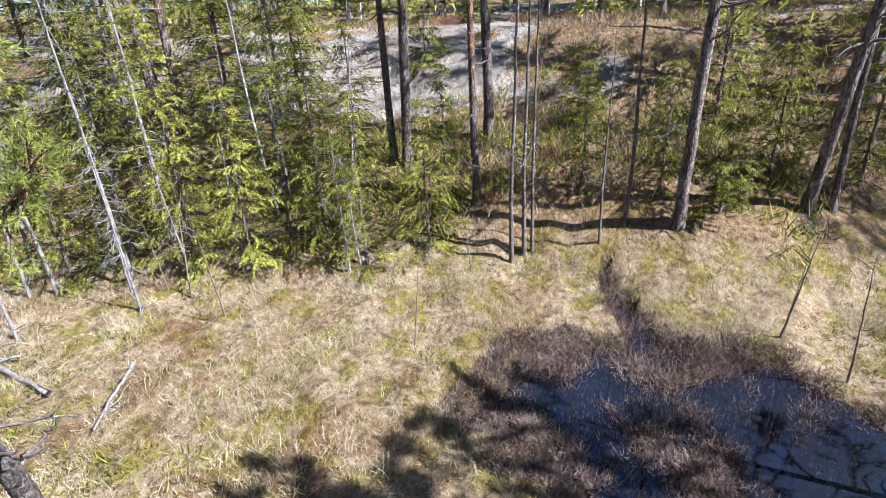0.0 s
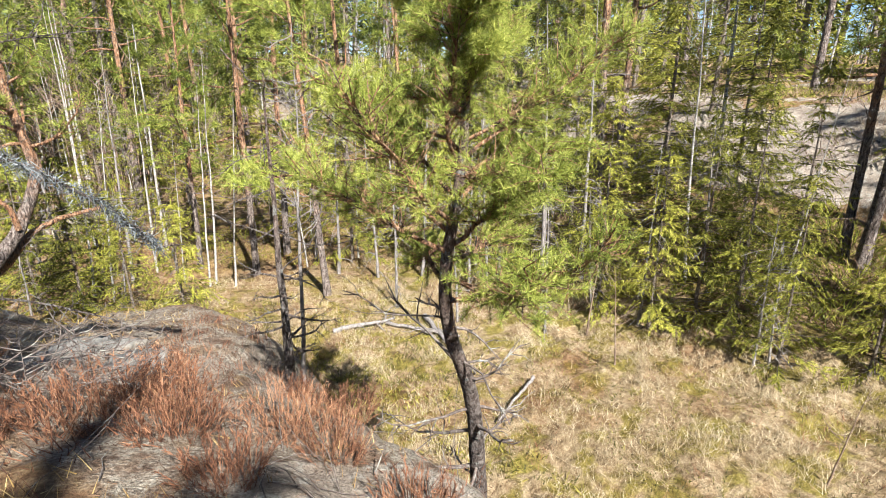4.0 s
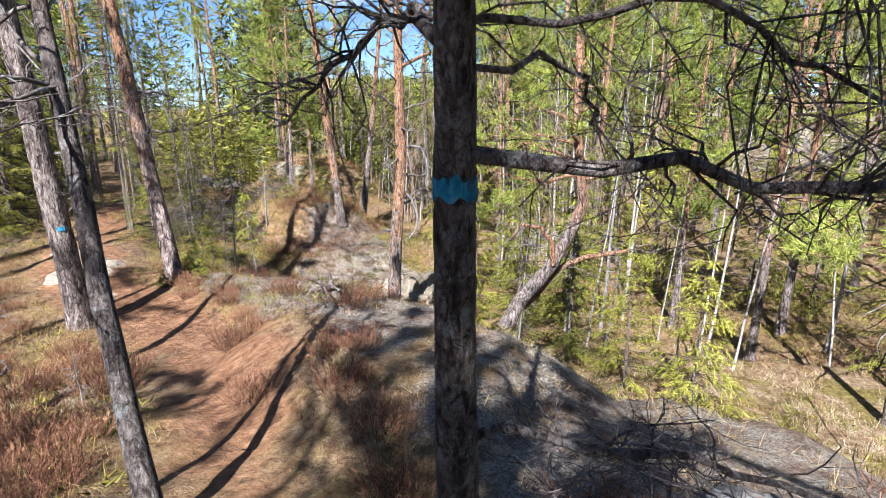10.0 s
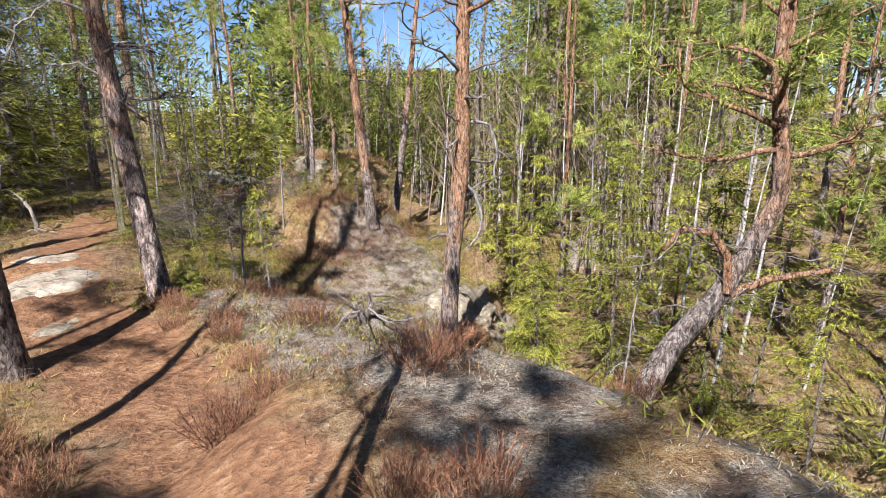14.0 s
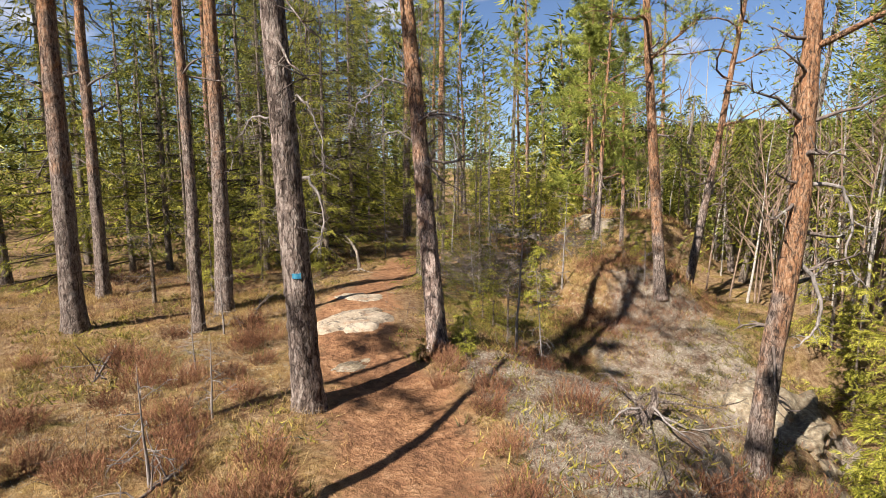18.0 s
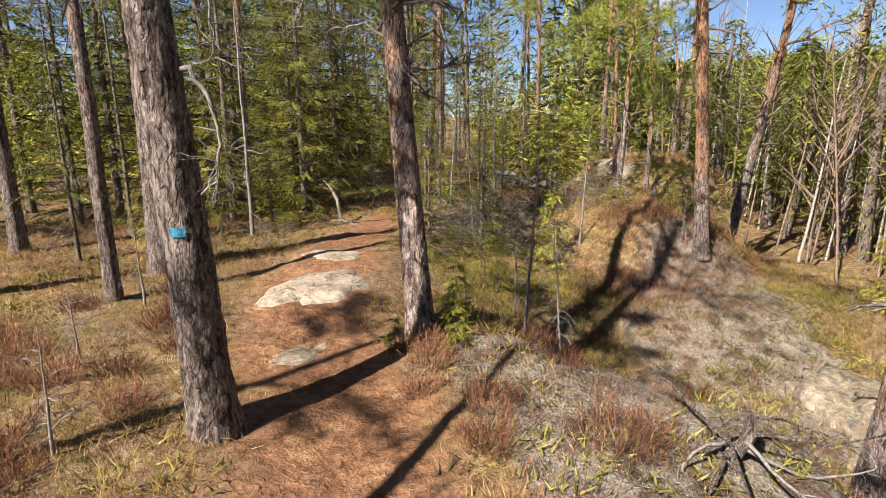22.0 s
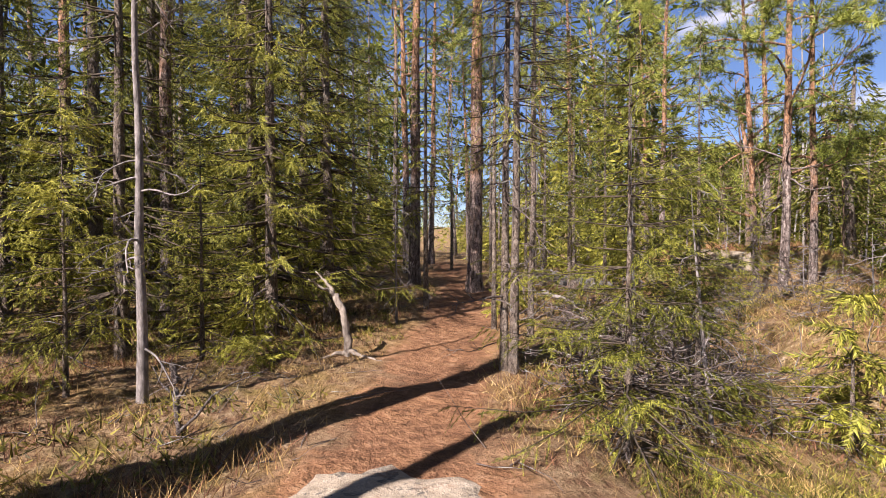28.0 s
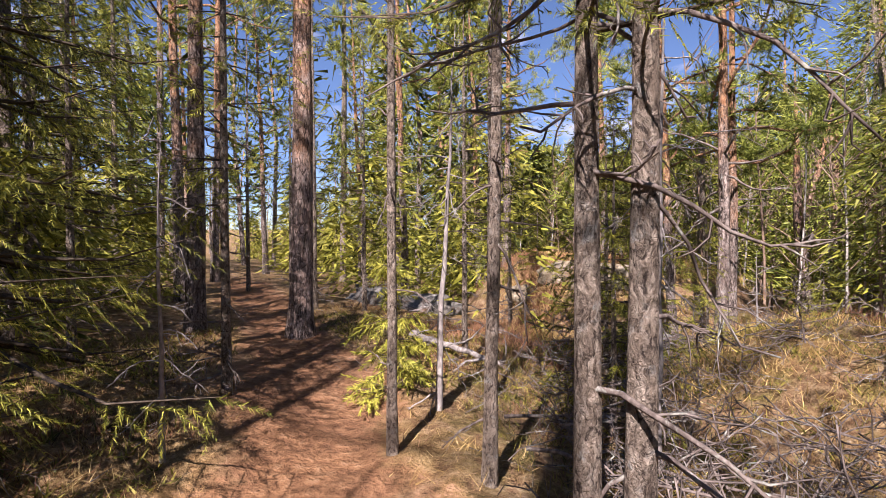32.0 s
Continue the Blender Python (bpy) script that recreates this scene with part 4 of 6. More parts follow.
hook(dead_hung, ((0, 3.5), (-0.4, 3.62), (-0.8, 3.3), (-0.95, 2.9)), 0.018, 7, 44)
hook(dead_hung, ((0, 2.7), (-0.3, 2.9), (-0.62, 2.85), (-0.85, 2.5)), 0.014, 8, 36)
put(pine("pine_tree", 11, 0.25, "tall straight pine on a lichen-grey rock outcrop", 16, (-0.9, -0.5), (), 0.42, 20, 1.9, 10, 0.2, 0.8, 14, 22, rings=40, bark=M_ORANGEPINE), -10.7, 13.55)
ledge_pine = put(pine("pine_tree", 10.5, 0.27, "leaning orange-barked pine at the ledge", 17, (0.35, 0.25), ((0.3, 0.1, 0.0),), 0.45, 20, 1.9, 14, 0.15, 1.1, 14, 22, rings=40, twigs=8, bark=M_ORANGEPINE), -6.85, 9.85)
hook(ledge_pine, ((0, 2.55), (0.2, 2.35), (0.36, 2.0), (0.3, 1.7), (0.1, 1.5)), 0.03, 9, 14)
hook(ledge_pine, ((0, 3.3), (0.4, 3.3), (0.55, 3.0), (0.5, 2.5), (0.75, 2.2)), 0.025, 10, 24)
put(pine("pine_tree", 10, 0.22, "dark pine leaning over the outcrop", 19, (1.0, 0.8), (), 0.42, 18, 1.8, 8), -11.6, 15.9)
# the lighter bark makes up for sun that other trees keep off this trunk
put(pine("pine_tree", 13, 0.31, "straight pine with a flared base at the path", 18, (0.1, 0), (), 0.6, 16, 1.8, 6, 0.3, 0.8, 16, 20, rings=40, flare=0.5, bark=M_SUNLITPINKPINE), -19.6, 13.75)
put(pine("pine_tree", 5.5, 0.12, "slim grey-barked pine with bare forked branches", 21, (-1.2, 0.4), (), 0.6, 10, 1.1, 14, 0.38, 0.9, 12, 16, bark=M_DARKBARK, twigs=8), -3.97, 2.74)
put(pine("pine_tree", 5.0, 0.085, "thin dark pine stem beside the trail", 22, (-0.2, -0.1), (), 0.62, 8, 1.0, 10, 0.40, 0.8, 10, 14, bark=M_DARKBARK, twigs=6), -4.3, 2.25)
for k, (x, y, d, lx) in enumerate(((-13.9, 5.5, 0.31, -0.3), (-12.7, 4.9, 0.18, -0.6), (-13.7, 3.3, 0.33, -0.1), (-21.0, 13.2, 0.26, 0.1), (-18.9, 7.9, 0.18, 0.1), (-16.1, 3.7, 0.24, 0.0), (-23.5, 7.0, 0.25, 0))):
    put(pine("pine_tree", 12.5, d, "tall straight pine at the edge of dark spruces", 30 + k, (lx, 0.1), (), 0.72 if k == 2 else 0.58, 14, 1.7, 9, 0.2, 1.0, 14, 20, rings=34, twigs=7), x, y)


def crooked_pine():
    tree = tagged(new("crooked_pine"), "twisted pine with a bent orange trunk on the rock edge", "tree")
    rng = np.random.default_rng(77)

    def line(rows):
        p = np.array([(0.86 * r * RIGHT[0] + f * -RIGHT[1], 0.86 * r * RIGHT[1] + f * RIGHT[0], u) for r, u, f in rows])
        return np.array([at_line(p, t)[0] for t in np.linspace(0, 1, 40)])
    main = line([(-0.05, -0.2, 0), (0.12, 0.35, 0), (0.45, 0.85, 0.05), (0.95, 1.3, 0.1), (1.3, 1.85, 0.1), (1.5, 2.3, 0.05), (1.40, 2.7, 0), (1.33, 3.4, 0.1), (1.30, 4.6, 0.1)])
    s = Soup()
    r = np.linspace(0.13, 0.05, 40)
    s.tube(main, r, 14, 0.04, rng, rise=np.linspace(0.0, 0.5, 40))
    part("trunk", s, M_PINE, tree)
    for rows, r0, n in (([(0.3, 0.65, 0), (0.75, 0.85, 0.2), (1.2, 1.25, 0.3), (1.7, 1.42, 0.3), (2.5, 1.5, 0.3)], 0.07, 5), ([(1.0, 1.4, 0), (0.95, 1.75, 0), (0.75, 1.98, 0), (0.4, 2.02, 0), (0.28, 1.8, 0.1)], 0.045, 4)):
        b = Soup()
        q = line(rows)
        b.tube(q, np.linspace(r0, r0 * 0.4, 40), 9, 0.08, rng, rise=np.full(40, 0.5))
        part("limb", b, M_PINE, tree)
        w = Pile()
        bare_branches(w, q, np.linspace(r0, r0 * 0.4, 40), 10, 0.3, 1, 0.9, rng, 7)
        w.parts("dead_branch", M_DEADTWIG, tree, "bare grey dead branch")
    w, g = Pile(), Soup()
    pine_crown(w, g, main, r, 0.72, 14, 1.2, rng, 20, 0.1, 0.008, 10)
    w.parts("limb", M_PINE, tree)
    tagged(part("crown", g, M_PINENEEDLE, tree, "yellow-green needle tufts", False), kind="stuff")
    return tree


put(crooked_pine(), -4.0, 7.75, 0.0, 0.9)

# ---- kinds of tree that stand again and again ----
rnd = random.Random(4)
PINES = [pine("pine_tree", h, d, "forest pine with orange upper bark and green crown", 100 + k, (rnd.uniform(-0.4, 0.4), rnd.uniform(-0.4, 0.4)), (), c - 0.08, 20, rc, 8, 0.2, 0.9, 8, 24, 0.13, 0.010, 16, rings=14, twigs=3) for k, (h, d, c, rc) in enumerate(((10, 0.2, 0.5, 1.7), (9, 0.17, 0.42, 1.6), (12, 0.22, 0.55, 1.8), (7, 0.13, 0.35, 1.5)))]
SPRUCES = [spruce("spruce_tree", h, d, "dark spruce with drooping branches", 120 + k, b, rc, int(h * 3.0), 6, 14, 0.30, 0.013, None, 0.14, 5, fingers=11, short=0.7) for k, (h, d, b, rc) in enumerate(((11, 0.2, 0.08, 1.9), (9, 0.16, 0.05, 1.7), (13, 0.22, 0.12, 2.0)))]
YOUNG = [spruce("young_spruce", h, 0.03 + h * 0.012, "young yellow-green spruce with lit branch tips", 140 + k, 0.08, rc, int(h * 6), 6, 11, 0.21, 0.0115, M_YOUNGNEEDLE, 0.06, 4, gaps=0.12, fingers=13, short=0.7) for k, (h, rc) in enumerate(((2.4, 0.75), (3.4, 0.95), (4.6, 1.1), (1.3, 0.5)))]
THIN = [spruce("thin_spruce", h, 0.05 + h * 0.006, "thin half-bare spruce with grey twigs", 150 + k, 0.25, rc, int(h * 4), 4, 8, 0.2, 0.010, None, 0.1, 14, gaps=0.4, fingers=12, short=0.65) for k, (h, rc) in enumerate(((5, 0.8), (7, 0.9)))]
BIRCHES = [snag("birch_tree", h, d, "slim leafless birch with pale bark", 160 + k, 12, 1.1, M_BIRCH, (rnd.uniform(-0.5, 0.5), rnd.uniform(-0.5, 0.5)), (), "", 6, "tree", 0.3, 0.98, 0.25, -0.05) for k, (h, d) in enumerate(((6, 0.07), (7.5, 0.09), (5, 0.05)))]
SNAGS = [snag("dead_spruce", h, d, "grey dead spruce with drooping bare twigs", 170 + k, n, ln, None, (rnd.uniform(-0.3, 0.3), 0), (), "", 6, "dead tree", 0.08, 0.97, -0.02, 0.25) for k, (h, d, n, ln) in enumerate(((3.2, 0.06, 26, 0.55), (5.5, 0.09, 28, 0.7), (2.2, 0.04, 18, 0.4)))]
ALDER = snag("alder_tree", 5.6, 0.075, "thin dark leafless alder at the bog edge", 179, 16, 0.9, M_DEADTWIG, (0.06, 0.0), (), "", 6, "tree", 0.3, 0.97, 0.25, -0.05)
SAPLING = snag("bare_sapling", 1.7, 0.028, "thin leafless sapling standing in the bog grass", 180, 6, 0.4, M_BIRCHTWIG, (0.12, 0.1), (), "", 2, "sapling", 0.35, 0.95, 0.3, -0.1)
DEADTWIGGY = snag("dead_sapling", 1.25, 0.035, "small grey dead spruce sapling on the heath", 181, 16, 0.35, M_GREYWOOD, (0.05, 0), (), "", 5, "sapling", 0.2, 0.95, 0.05, 0.0)
USED = set()


def stand(kind, x, y, scale=1.0, turn=None, sink=0.05):
    """The kind itself the first time, then copies of it."""
    turn = rnd.uniform(0, 6.28) if turn is None else turn
    if kind.name not in USED:
        USED.add(kind.name)
        return put(kind, x, y, turn, scale, sink)
    ob = copy_thing(kind, Matrix.LocRotScale((x, y, ground(x, y) - sink), Euler((0, 0, turn)), (scale / kind.scale[0],) * 3))
    return ob


# far bank of the bog
stand(pine("pine_tree", 11, 0.18, "grey pine with white dead branches on the bank", 61, (0.15, -0.3), (), 0.62, 14, 1.7, 26, 0.22, 1.5, 12, 14, 0.15, 0.016, 8, M_GREYPINE, twigs=8), 9.16, 0.59)
stand(pine("pine_tree", 11, 0.17, "dark leaning pine at the edge of the bank", 62, (0.5, -1.3), (), 0.5, 16, 1.7, 16, 0.2, 1.2, 12, 16, 0.15, 0.016, 8, M_GREYPINE, twigs=6), 10.29, -0.96)
stand(pine("pine_tree", 9, 0.12, "slim leaning pine on the bank", 63, (0.4, -0.9), (), 0.5, 14, 1.4, 14, 0.2, 1.0, 10, 14, 0.15, 0.016, 8, M_GREYPINE, twigs=6), 10.6, -1.3)
for x, y, k, s in ((8.99, 5.43, 2, 0.9), (8.96, 5.72, 1, 0.9), (8.71, 3.75, 0, 0.75), (10.33, 4.4, 2, 0.9), (7.02, 10.0, 2, 1.0), (7.35, 9.85, 0, 0.95), (13.4, -1.6, 2, 0.9), (13.9, -2.1, 0, 0.95), (17.5, 3.0, 0, 1), (19, 0.5, 2, 1), (15, 12, 0, 1.1), (12.5, 14.5, 2, 1.0), (19, 7, 1, 1.2), (15, -6, 0, 1), (19, -3, 2, 1), (17, 10, 0, 1.0), (18.4, 5.0, 2, 1.0)):
    stand(PINES[k], x, y, s)
for x, y, k, s in ((5.43, 7.15, 2, 0.9), (5.83, 6.25, 1, 0.9), (6.44, 5.97, 2, 0.8), (6.78, 4.67, 1, 0.85), (7.52, 3.97, 1, 0.75), (6.79, 5.53, 2, 0.85), (5.04, 8.39, 2, 1.0), (8.37, 4.18, 1, 0.75), (7.96, 5.74, 2, 0.8), (7.32, 8.25, 2, 1.05), (9.61, 2.23, 0, 0.9), (8.15, 7.02, 2, 0.9), (4.3, 9.0, 1, 1.1), (3.3, 10.4, 1, 1.2), (6.0, 9.3, 2, 1.2), (9.6, 0.1, 3, 1.2), (9.7, 1.0, 0, 0.9), (10.7, -0.4, 0, 1.0), (11.3, -1.6, 1, 0.9), (11.6, 0.6, 2, 0.9), (12.8, -3.2, 2, 1.0), (11.4, 3.0, 3, 1.2), (9.4, 8.6, 2, 1.1), (8.2, 9.4, 2, 1.2), (11.4, 6.6, 3, 1.2)):
    stand(YOUNG[k], x, y, s)
for x, y, k, s in ((9.2, 9.0, 1, 1), (7.0, 6.9, 0, 0.9), (14.5, 1.0, 1, 1), (7.0, 5.1, 2, 0.8)):
    stand(BIRCHES[k], x, y, s)
for x, y, k, s in ((6.56, 4.83, 0, 0.75), (6.64, 4.66, 2, 0.95), (4.2, 6.71, 0, 0.8), (5.77, 6.46, 0, 1.0), (5.76, 8.31, 1, 1.0), (4.7, 7.8, 1, 0.95), (4.4, 7.3, 2, 1.2), (5.2, 6.9, 2, 1.1), (3.0, 7.6, 0, 0.9), (13.0, -2.6, 1, 1.0), (3.9, 8.6, 0, 1.2), (7.35, 6.9, 0, 1.0)):
    stand(SNAGS[k], x, y, s)
for x, y, s in ((7.85, 2.66, 1.0), (8.1, 2.57, 0.95), (8.19, 2.48, 0.85), (8.95, 1.3, 0.9), (8.56, 1.55, 0.6)):
    stand(ALDER, x, y, s)
for x, y, s in ((5.43, 2.77, 0.85), (4.69, 5.42, 1.0), (4.86, 6.51, 1.15), (7.67, -0.92, 1.1), (7.76, -0.96, 0.9), (7.25, -1.59, 1.05), (7.39, 3.1, 0.7), (4.8, 7.0, 0.9)):
    stand(SAPLING, x, y, s)

# the wooded bog north of the rock
for x, y, k, s in ((-0.55, 11.5, 1, 0.95), (0.9, 9.5, 3, 1.1), (4.6, 20.5, 0, 1.15), (0.1, 13.2, 0, 0.9), (2.2, 17.5, 2, 0.95), (-2.5, 16.0, 1, 1.0), (6.0, 16.0, 0, 1.0), (-1.0, 19.5, 2, 1.0), (3.6, 14.4, 3, 1.2), (-4.6, 19.0, 0, 1.1), (-7.5, 18.5, 1, 1.1), (-6.0, 23.0, 2, 1.0), (1.2, 23.5, 0, 1.2), (7.5, 21.5, 2, 1.1), (-3.2, 24.5, 0, 1.2), (-1.9, 12.6, 3, 1.0), (9.5, 17.5, 1, 1.1), (-6.4, 14.8, 3, 1.1), (-14.8, 16.2, 3, 1.25), (-14.7, 17.3, 1, 0.9), (-15.4, 16.9, 3, 1.1), (-20, 21.5, 0, 1.0), (-18, 24, 2, 1)):
    stand(PINES[k], x, y, s)
for x, y, k, s in ((-1.3, 10.75, 0, 0.8), (-1.4, 10.6, 2, 0.9), (0.6, 11.3, 2, 0.8), (-0.9, 10.4, 2, 0.9), (-2.85, 12.7, 0, 0.9), (-5.0, 16.2, 1, 0.9), (-3.85, 11.6, 0, 0.85), (-3.3, 10.9, 2, 0.9), (-3.0, 14.5, 1, 0.9), (-6.9, 16.5, 0, 1), (-8.3, 17.0, 1, 0.9), (1.8, 12.0, 0, 0.8), (-9.4, 18.6, 1, 1.0), (-5.7, 18.1, 1, 1.0), (2.6, 11.2, 2, 1), (-2.1, 11.7, 2, 0.7), (-7.8, 20.5, 0, 1.1), (-12.0, 21.0, 1, 1), (-10.6, 16.9, 0, 0.9), (-4.2, 13.4, 0, 1)):
    stand(BIRCHES[k], x, y, s)
for x, y, k, s in ((-4.7, 11.2, 2, 0.85), (-5.2, 12.8, 2, 1.0), (-4.6, 15.6, 2, 1.1), (-2.4, 9.1, 1, 0.75), (-3.4, 9.8, 1, 0.9), (-1.5, 8.6, 0, 1.0), (-5.6, 10.2, 1, 0.8), (-6.6, 13.6, 1, 1.1), (1.6, 11.4, 2, 1.0), (2.9, 13.0, 2, 1.1), (3.8, 11.0, 1, 1.0), (5.2, 12.5, 2, 1.2), (-2.2, 14.4, 2, 1.0), (-0.3, 15.2, 2, 1.1), (-8.2, 15.3, 1, 1.0), (6.8, 12.3, 2, 1.2), (-3.6, 17.4, 2, 1.2), (-7.4, 14.2, 0, 1.0), (-3.9, 12.5, 0, 1.2), (1.0, 15.5, 2, 1.2), (-5.3, 9.2, 3, 1.2), (-6.2, 11.9, 3, 1.4), (8.2, 12.0, 2, 1.3), (4.4, 16.2, 2, 1.3)):
    stand(YOUNG[k], x, y, s)
for x, y, k, s in ((2.1, 8.5, 0, 0.95), (1.2, 10.6, 1, 0.8), (2.0, 10.1, 0, 1.1), (0.8, 12.7, 1, 0.9), (2.9, 9.9, 1, 0.9), (-1.7, 9.6, 0, 0.7), (3.6, 8.9, 0, 1.0), (-2.9, 10.3, 2, 1.0), (-4.4, 10.1, 2, 1.2), (-3.2, 12.0, 1, 0.9), (4.1, 10.0, 1, 0.9), (-6.0, 16.0, 1, 1)):
    stand(SNAGS[k], x, y, s)
for x, y, k, s in ((5.5, 14.2, 0, 1), (7.2, 14.0, 1, 1.0), (1.9, 20.2, 0, 0.9), (8.8, 15.0, 0, 1.0), (-1.6, 22.0, 1, 1.0), (10.5, 10.8, 1, 0.8), (3.0, 24.0, 2, 0.9), (12.5, 15.5, 0, 1), (9.0, 20.5, 2, 1.0)):
    stand(SPRUCES[k], x, y, s)

# the dark forest west of the trail
for x, y, k, s in ((-18.6, 8.9, 1, 0.9), (-19.2, 9.9, 0, 0.9), (-20.5, 8.0, 0, 1.0), (-22.0, 10.0, 2, 0.9), (-21.2, 6.2, 1, 1.0), (-24.5, 9.2, 0, 1.0), (-19.4, 5.2, 2, 0.8), (-23.2, 12.2, 1, 1.0), (-17.7, 3.0, 1, 1.0), (-21.6, 3.4, 0, 1.0), (-25.6, 6.0, 2, 1.0), (-26.0, 13.4, 0, 1.0), (-18.6, 0.8, 0, 1.0), (-23.5, 0.5, 2, 1.0), (-28.5, 9.8, 1, 1.1), (-29.5, 15.5, 0, 1), (-27.5, 3, 0, 1), (-20.2, 9.2, 1, 1.0), (-21.5, 11.3, 2, 0.9), (-22.6, 8.4, 0, 1.0), (-23.6, 10.9, 1, 1.1), (-19.6, 7.2, 2, 0.9), (-24.8, 14.2, 1, 1.0), (-20.2, 4.4, 1, 1.0), (-26.8, 11.4, 2, 1.0)):
    stand(SPRUCES[k], x, y, s)
for x, y, k, s in ((-18.3, 11.6, 1, 1.0), (-20.4, 11.4, 0, 1.2), (-17.4, 14.2, 0, 1.0), (-19.6, 15.9, 1, 1.0), (-20.4, 16.1, 0, 1.1), (-20.9, 15.4, 1, 1.0), (-22.3, 16.2, 0, 1.2), (-17.6, 15.4, 1, 0.9), (-18.0, 17.0, 0, 1.0), (-22.6, 18.8, 1, 1.0), (-24.5, 17.0, 1, 1.1), (-25.5, 20.0, 0, 1.3), (-16.5, 13.0, 1, 0.8), (-10.85, 9.5, 0, 0.5), (-13.4, 10.8, 0, 0.7), (-16.6, 5.3, 1, 0.9), (-15.2, 4.5, 0, 1.0)):
    stand(THIN[k], x, y, s)
for x, y, k, s in ((-24, 15, 0, 1.2), (-27, 18, 2, 1.1), (-29, 21.5, 0, 1.1), (-26, 23, 1, 1.2), (-22.5, 20.5, 2, 1.0), (-30, 12, 2, 1.1), (-22, 24, 0, 1.1), (-17.5, -1.5, 0, 1.1), (-32, 17, 0, 1.2), (-25, 27, 2, 1.2), (-34, 22, 0, 1.2), (-20, 1.8, 2, 1.0), (-17.6, -0.4, 1, 1.1)):
    stand(PINES[k], x, y, s)
FINE = [spruce("young_spruce", h, 0.03 + h * 0.012, "young yellow-green spruce with fine lit branch tips", 144 + k, 0.08, rc, int(h * 7), 5, 14, 0.17, 0.006, M_YOUNGNEEDLE, 0.06, 6, fingers=16, gaps=0.15, short=0.45) for k, (h, rc) in enumerate(((2.2, 0.75), (3.2, 0.9), (1.2, 0.5)))]
for x, y, k, s in ((-13.6, 11.0, 0, 1.0), (-11.7, 9.6, 2, 0.8), (-11.5, 9.7, 0, 0.6), (-15.4, 12.9, 1, 0.9), (-17.0, 7.9, 1, 0.8), (-15.7, 5.6, 0, 0.9)):
    stand(FINE[k], x, y, s)
for x, y, k, s in ((-16.3, 5.9, 3, 1.2), (-10.2, 8.1, 3, 0.5), (-9.55, 7.65, 3, 0.45), (-9.3, 7.5, 3, 0.35), (-9.65, 7.05, 3, 0.3), (-15.9, 14.8, 1, 1.0), (-12.7, 12.0, 3, 1.2), (-17.1, 12.3, 3, 1.0), (-16.6, 8.3, 3, 0.9)):
    stand(YOUNG[k], x, y, s)
for x, y, k, s in ((-10.2, 9.1, 0, 0.85), (-15.75, 7.2, 1, 0.9), (-13.1, 10.5, 2, 1.0), (-16.6, 12.2, 0, 1.0), (-9.7, 9.3, 2, 0.9), (-15.0, 12.4, 0, 1.1), (-17.6, 10.6, 2, 1.0), (-12.6, 12.6, 0, 0.8)):
    stand(SNAGS[k], x, y, s)
for x, y, s in ((-12.4, 5.2, 1.0), (-9.3, 4.5, 0.8), (-8.3, 3.9, 0.9), (-6.6, 3.9, 0.55), (-11.0, 4.6, 0.7), (-10.3, 8.3, 0.6)):
    stand(DEADTWIGGY, x, y, s)

BUSH = snag("bare_bush", 0.75, 0.018, "low bush of bare grey twigs above dry litter", 182, 26, 0.55, M_DEADTWIG, (0.1, 0.1), (), "bare grey bushes", 7, "shrub", 0.05, 0.9, 0.1, 0.05)
for x, y, s in ((-1.5, 3.0, 1.0), (-1.1, 2.75, 0.8), (-1.9, 3.3, 0.9), (-0.9, 3.1, 0.9), (-1.4, 2.6, 0.7), (-2.3, 3.7, 0.8), (-1.7, 3.6, 0.9), (-0.6, 2.7, 0.7)):
    stand(BUSH, x, y, s)
for x, y, s in ((-14.3, 10.5, 1.3), (-14.0, 10.9, 1.4), (-14.6, 11.1, 1.2), (-13.7, 10.7, 1.2), (-15.0, 11.6, 1.2), (-14.1, 10.2, 1.1), (-13.8, 11.3, 1.4), (-15.3, 12.2, 1.2), (-14.9, 12.7, 1.1), (-14.3, 12.0, 1.2), (-13.0, 11.2, 1.0), (-13.9, 12.6, 1.1), (-15.8, 13.2, 1.1), (-15.5, 14.0, 1.2), (-16.3, 14.4, 1.2), (-12.4, 11.8, 1.0), (-13.3, 10.2, 1.1)):
    stand(BUSH, x, y, s)
for x, y, s in ((-14.6, 14.2, 1.1), (-15.3, 15.0, 1.2), (-14.0, 14.6, 1.1), (-16.0, 15.6, 1.2), (-14.9, 15.6, 1.1), (-13.6, 13.9, 1.0)):
    stand(BUSH, x, y, s, 7.0 * x)

# the half-bare spruces that stand close beside the path
for k, (x, y, h, d, ln) in enumerate(((-14.86, 10.06, 7.0, 0.085, (0.05, 0.05)), (-14.74, 10.06, 7.5, 0.09, (0.05, 0.1)), (-16.45, 11.4, 8, 0.07, (0, 0)), (-15.75, 11.35, 7.0, 0.085, (0.1, 0)))):
    put(spruce("spruce_tree", h, d, "slim spruce with lichen on its bark and grey lower twigs", 190 + k, 0.29 if k < 2 else 0.45, 1.05, int(h * 5), 4, 16, 0.20, 0.0042, None, 0.2, 16 if k != 2 else 6, "", ln, 12, 0.25, 20, 0.32), x, y)
put(spruce("young_spruce", 2.8, 0.06, "bushy yellow-green spruce beside the path", 197, 0.03, 1.25, 22, 7, 26, 0.18, 0.004, M_YOUNGNEEDLE, 0.08, 8, fingers=24, short=0.36), -13.2, 9.55)
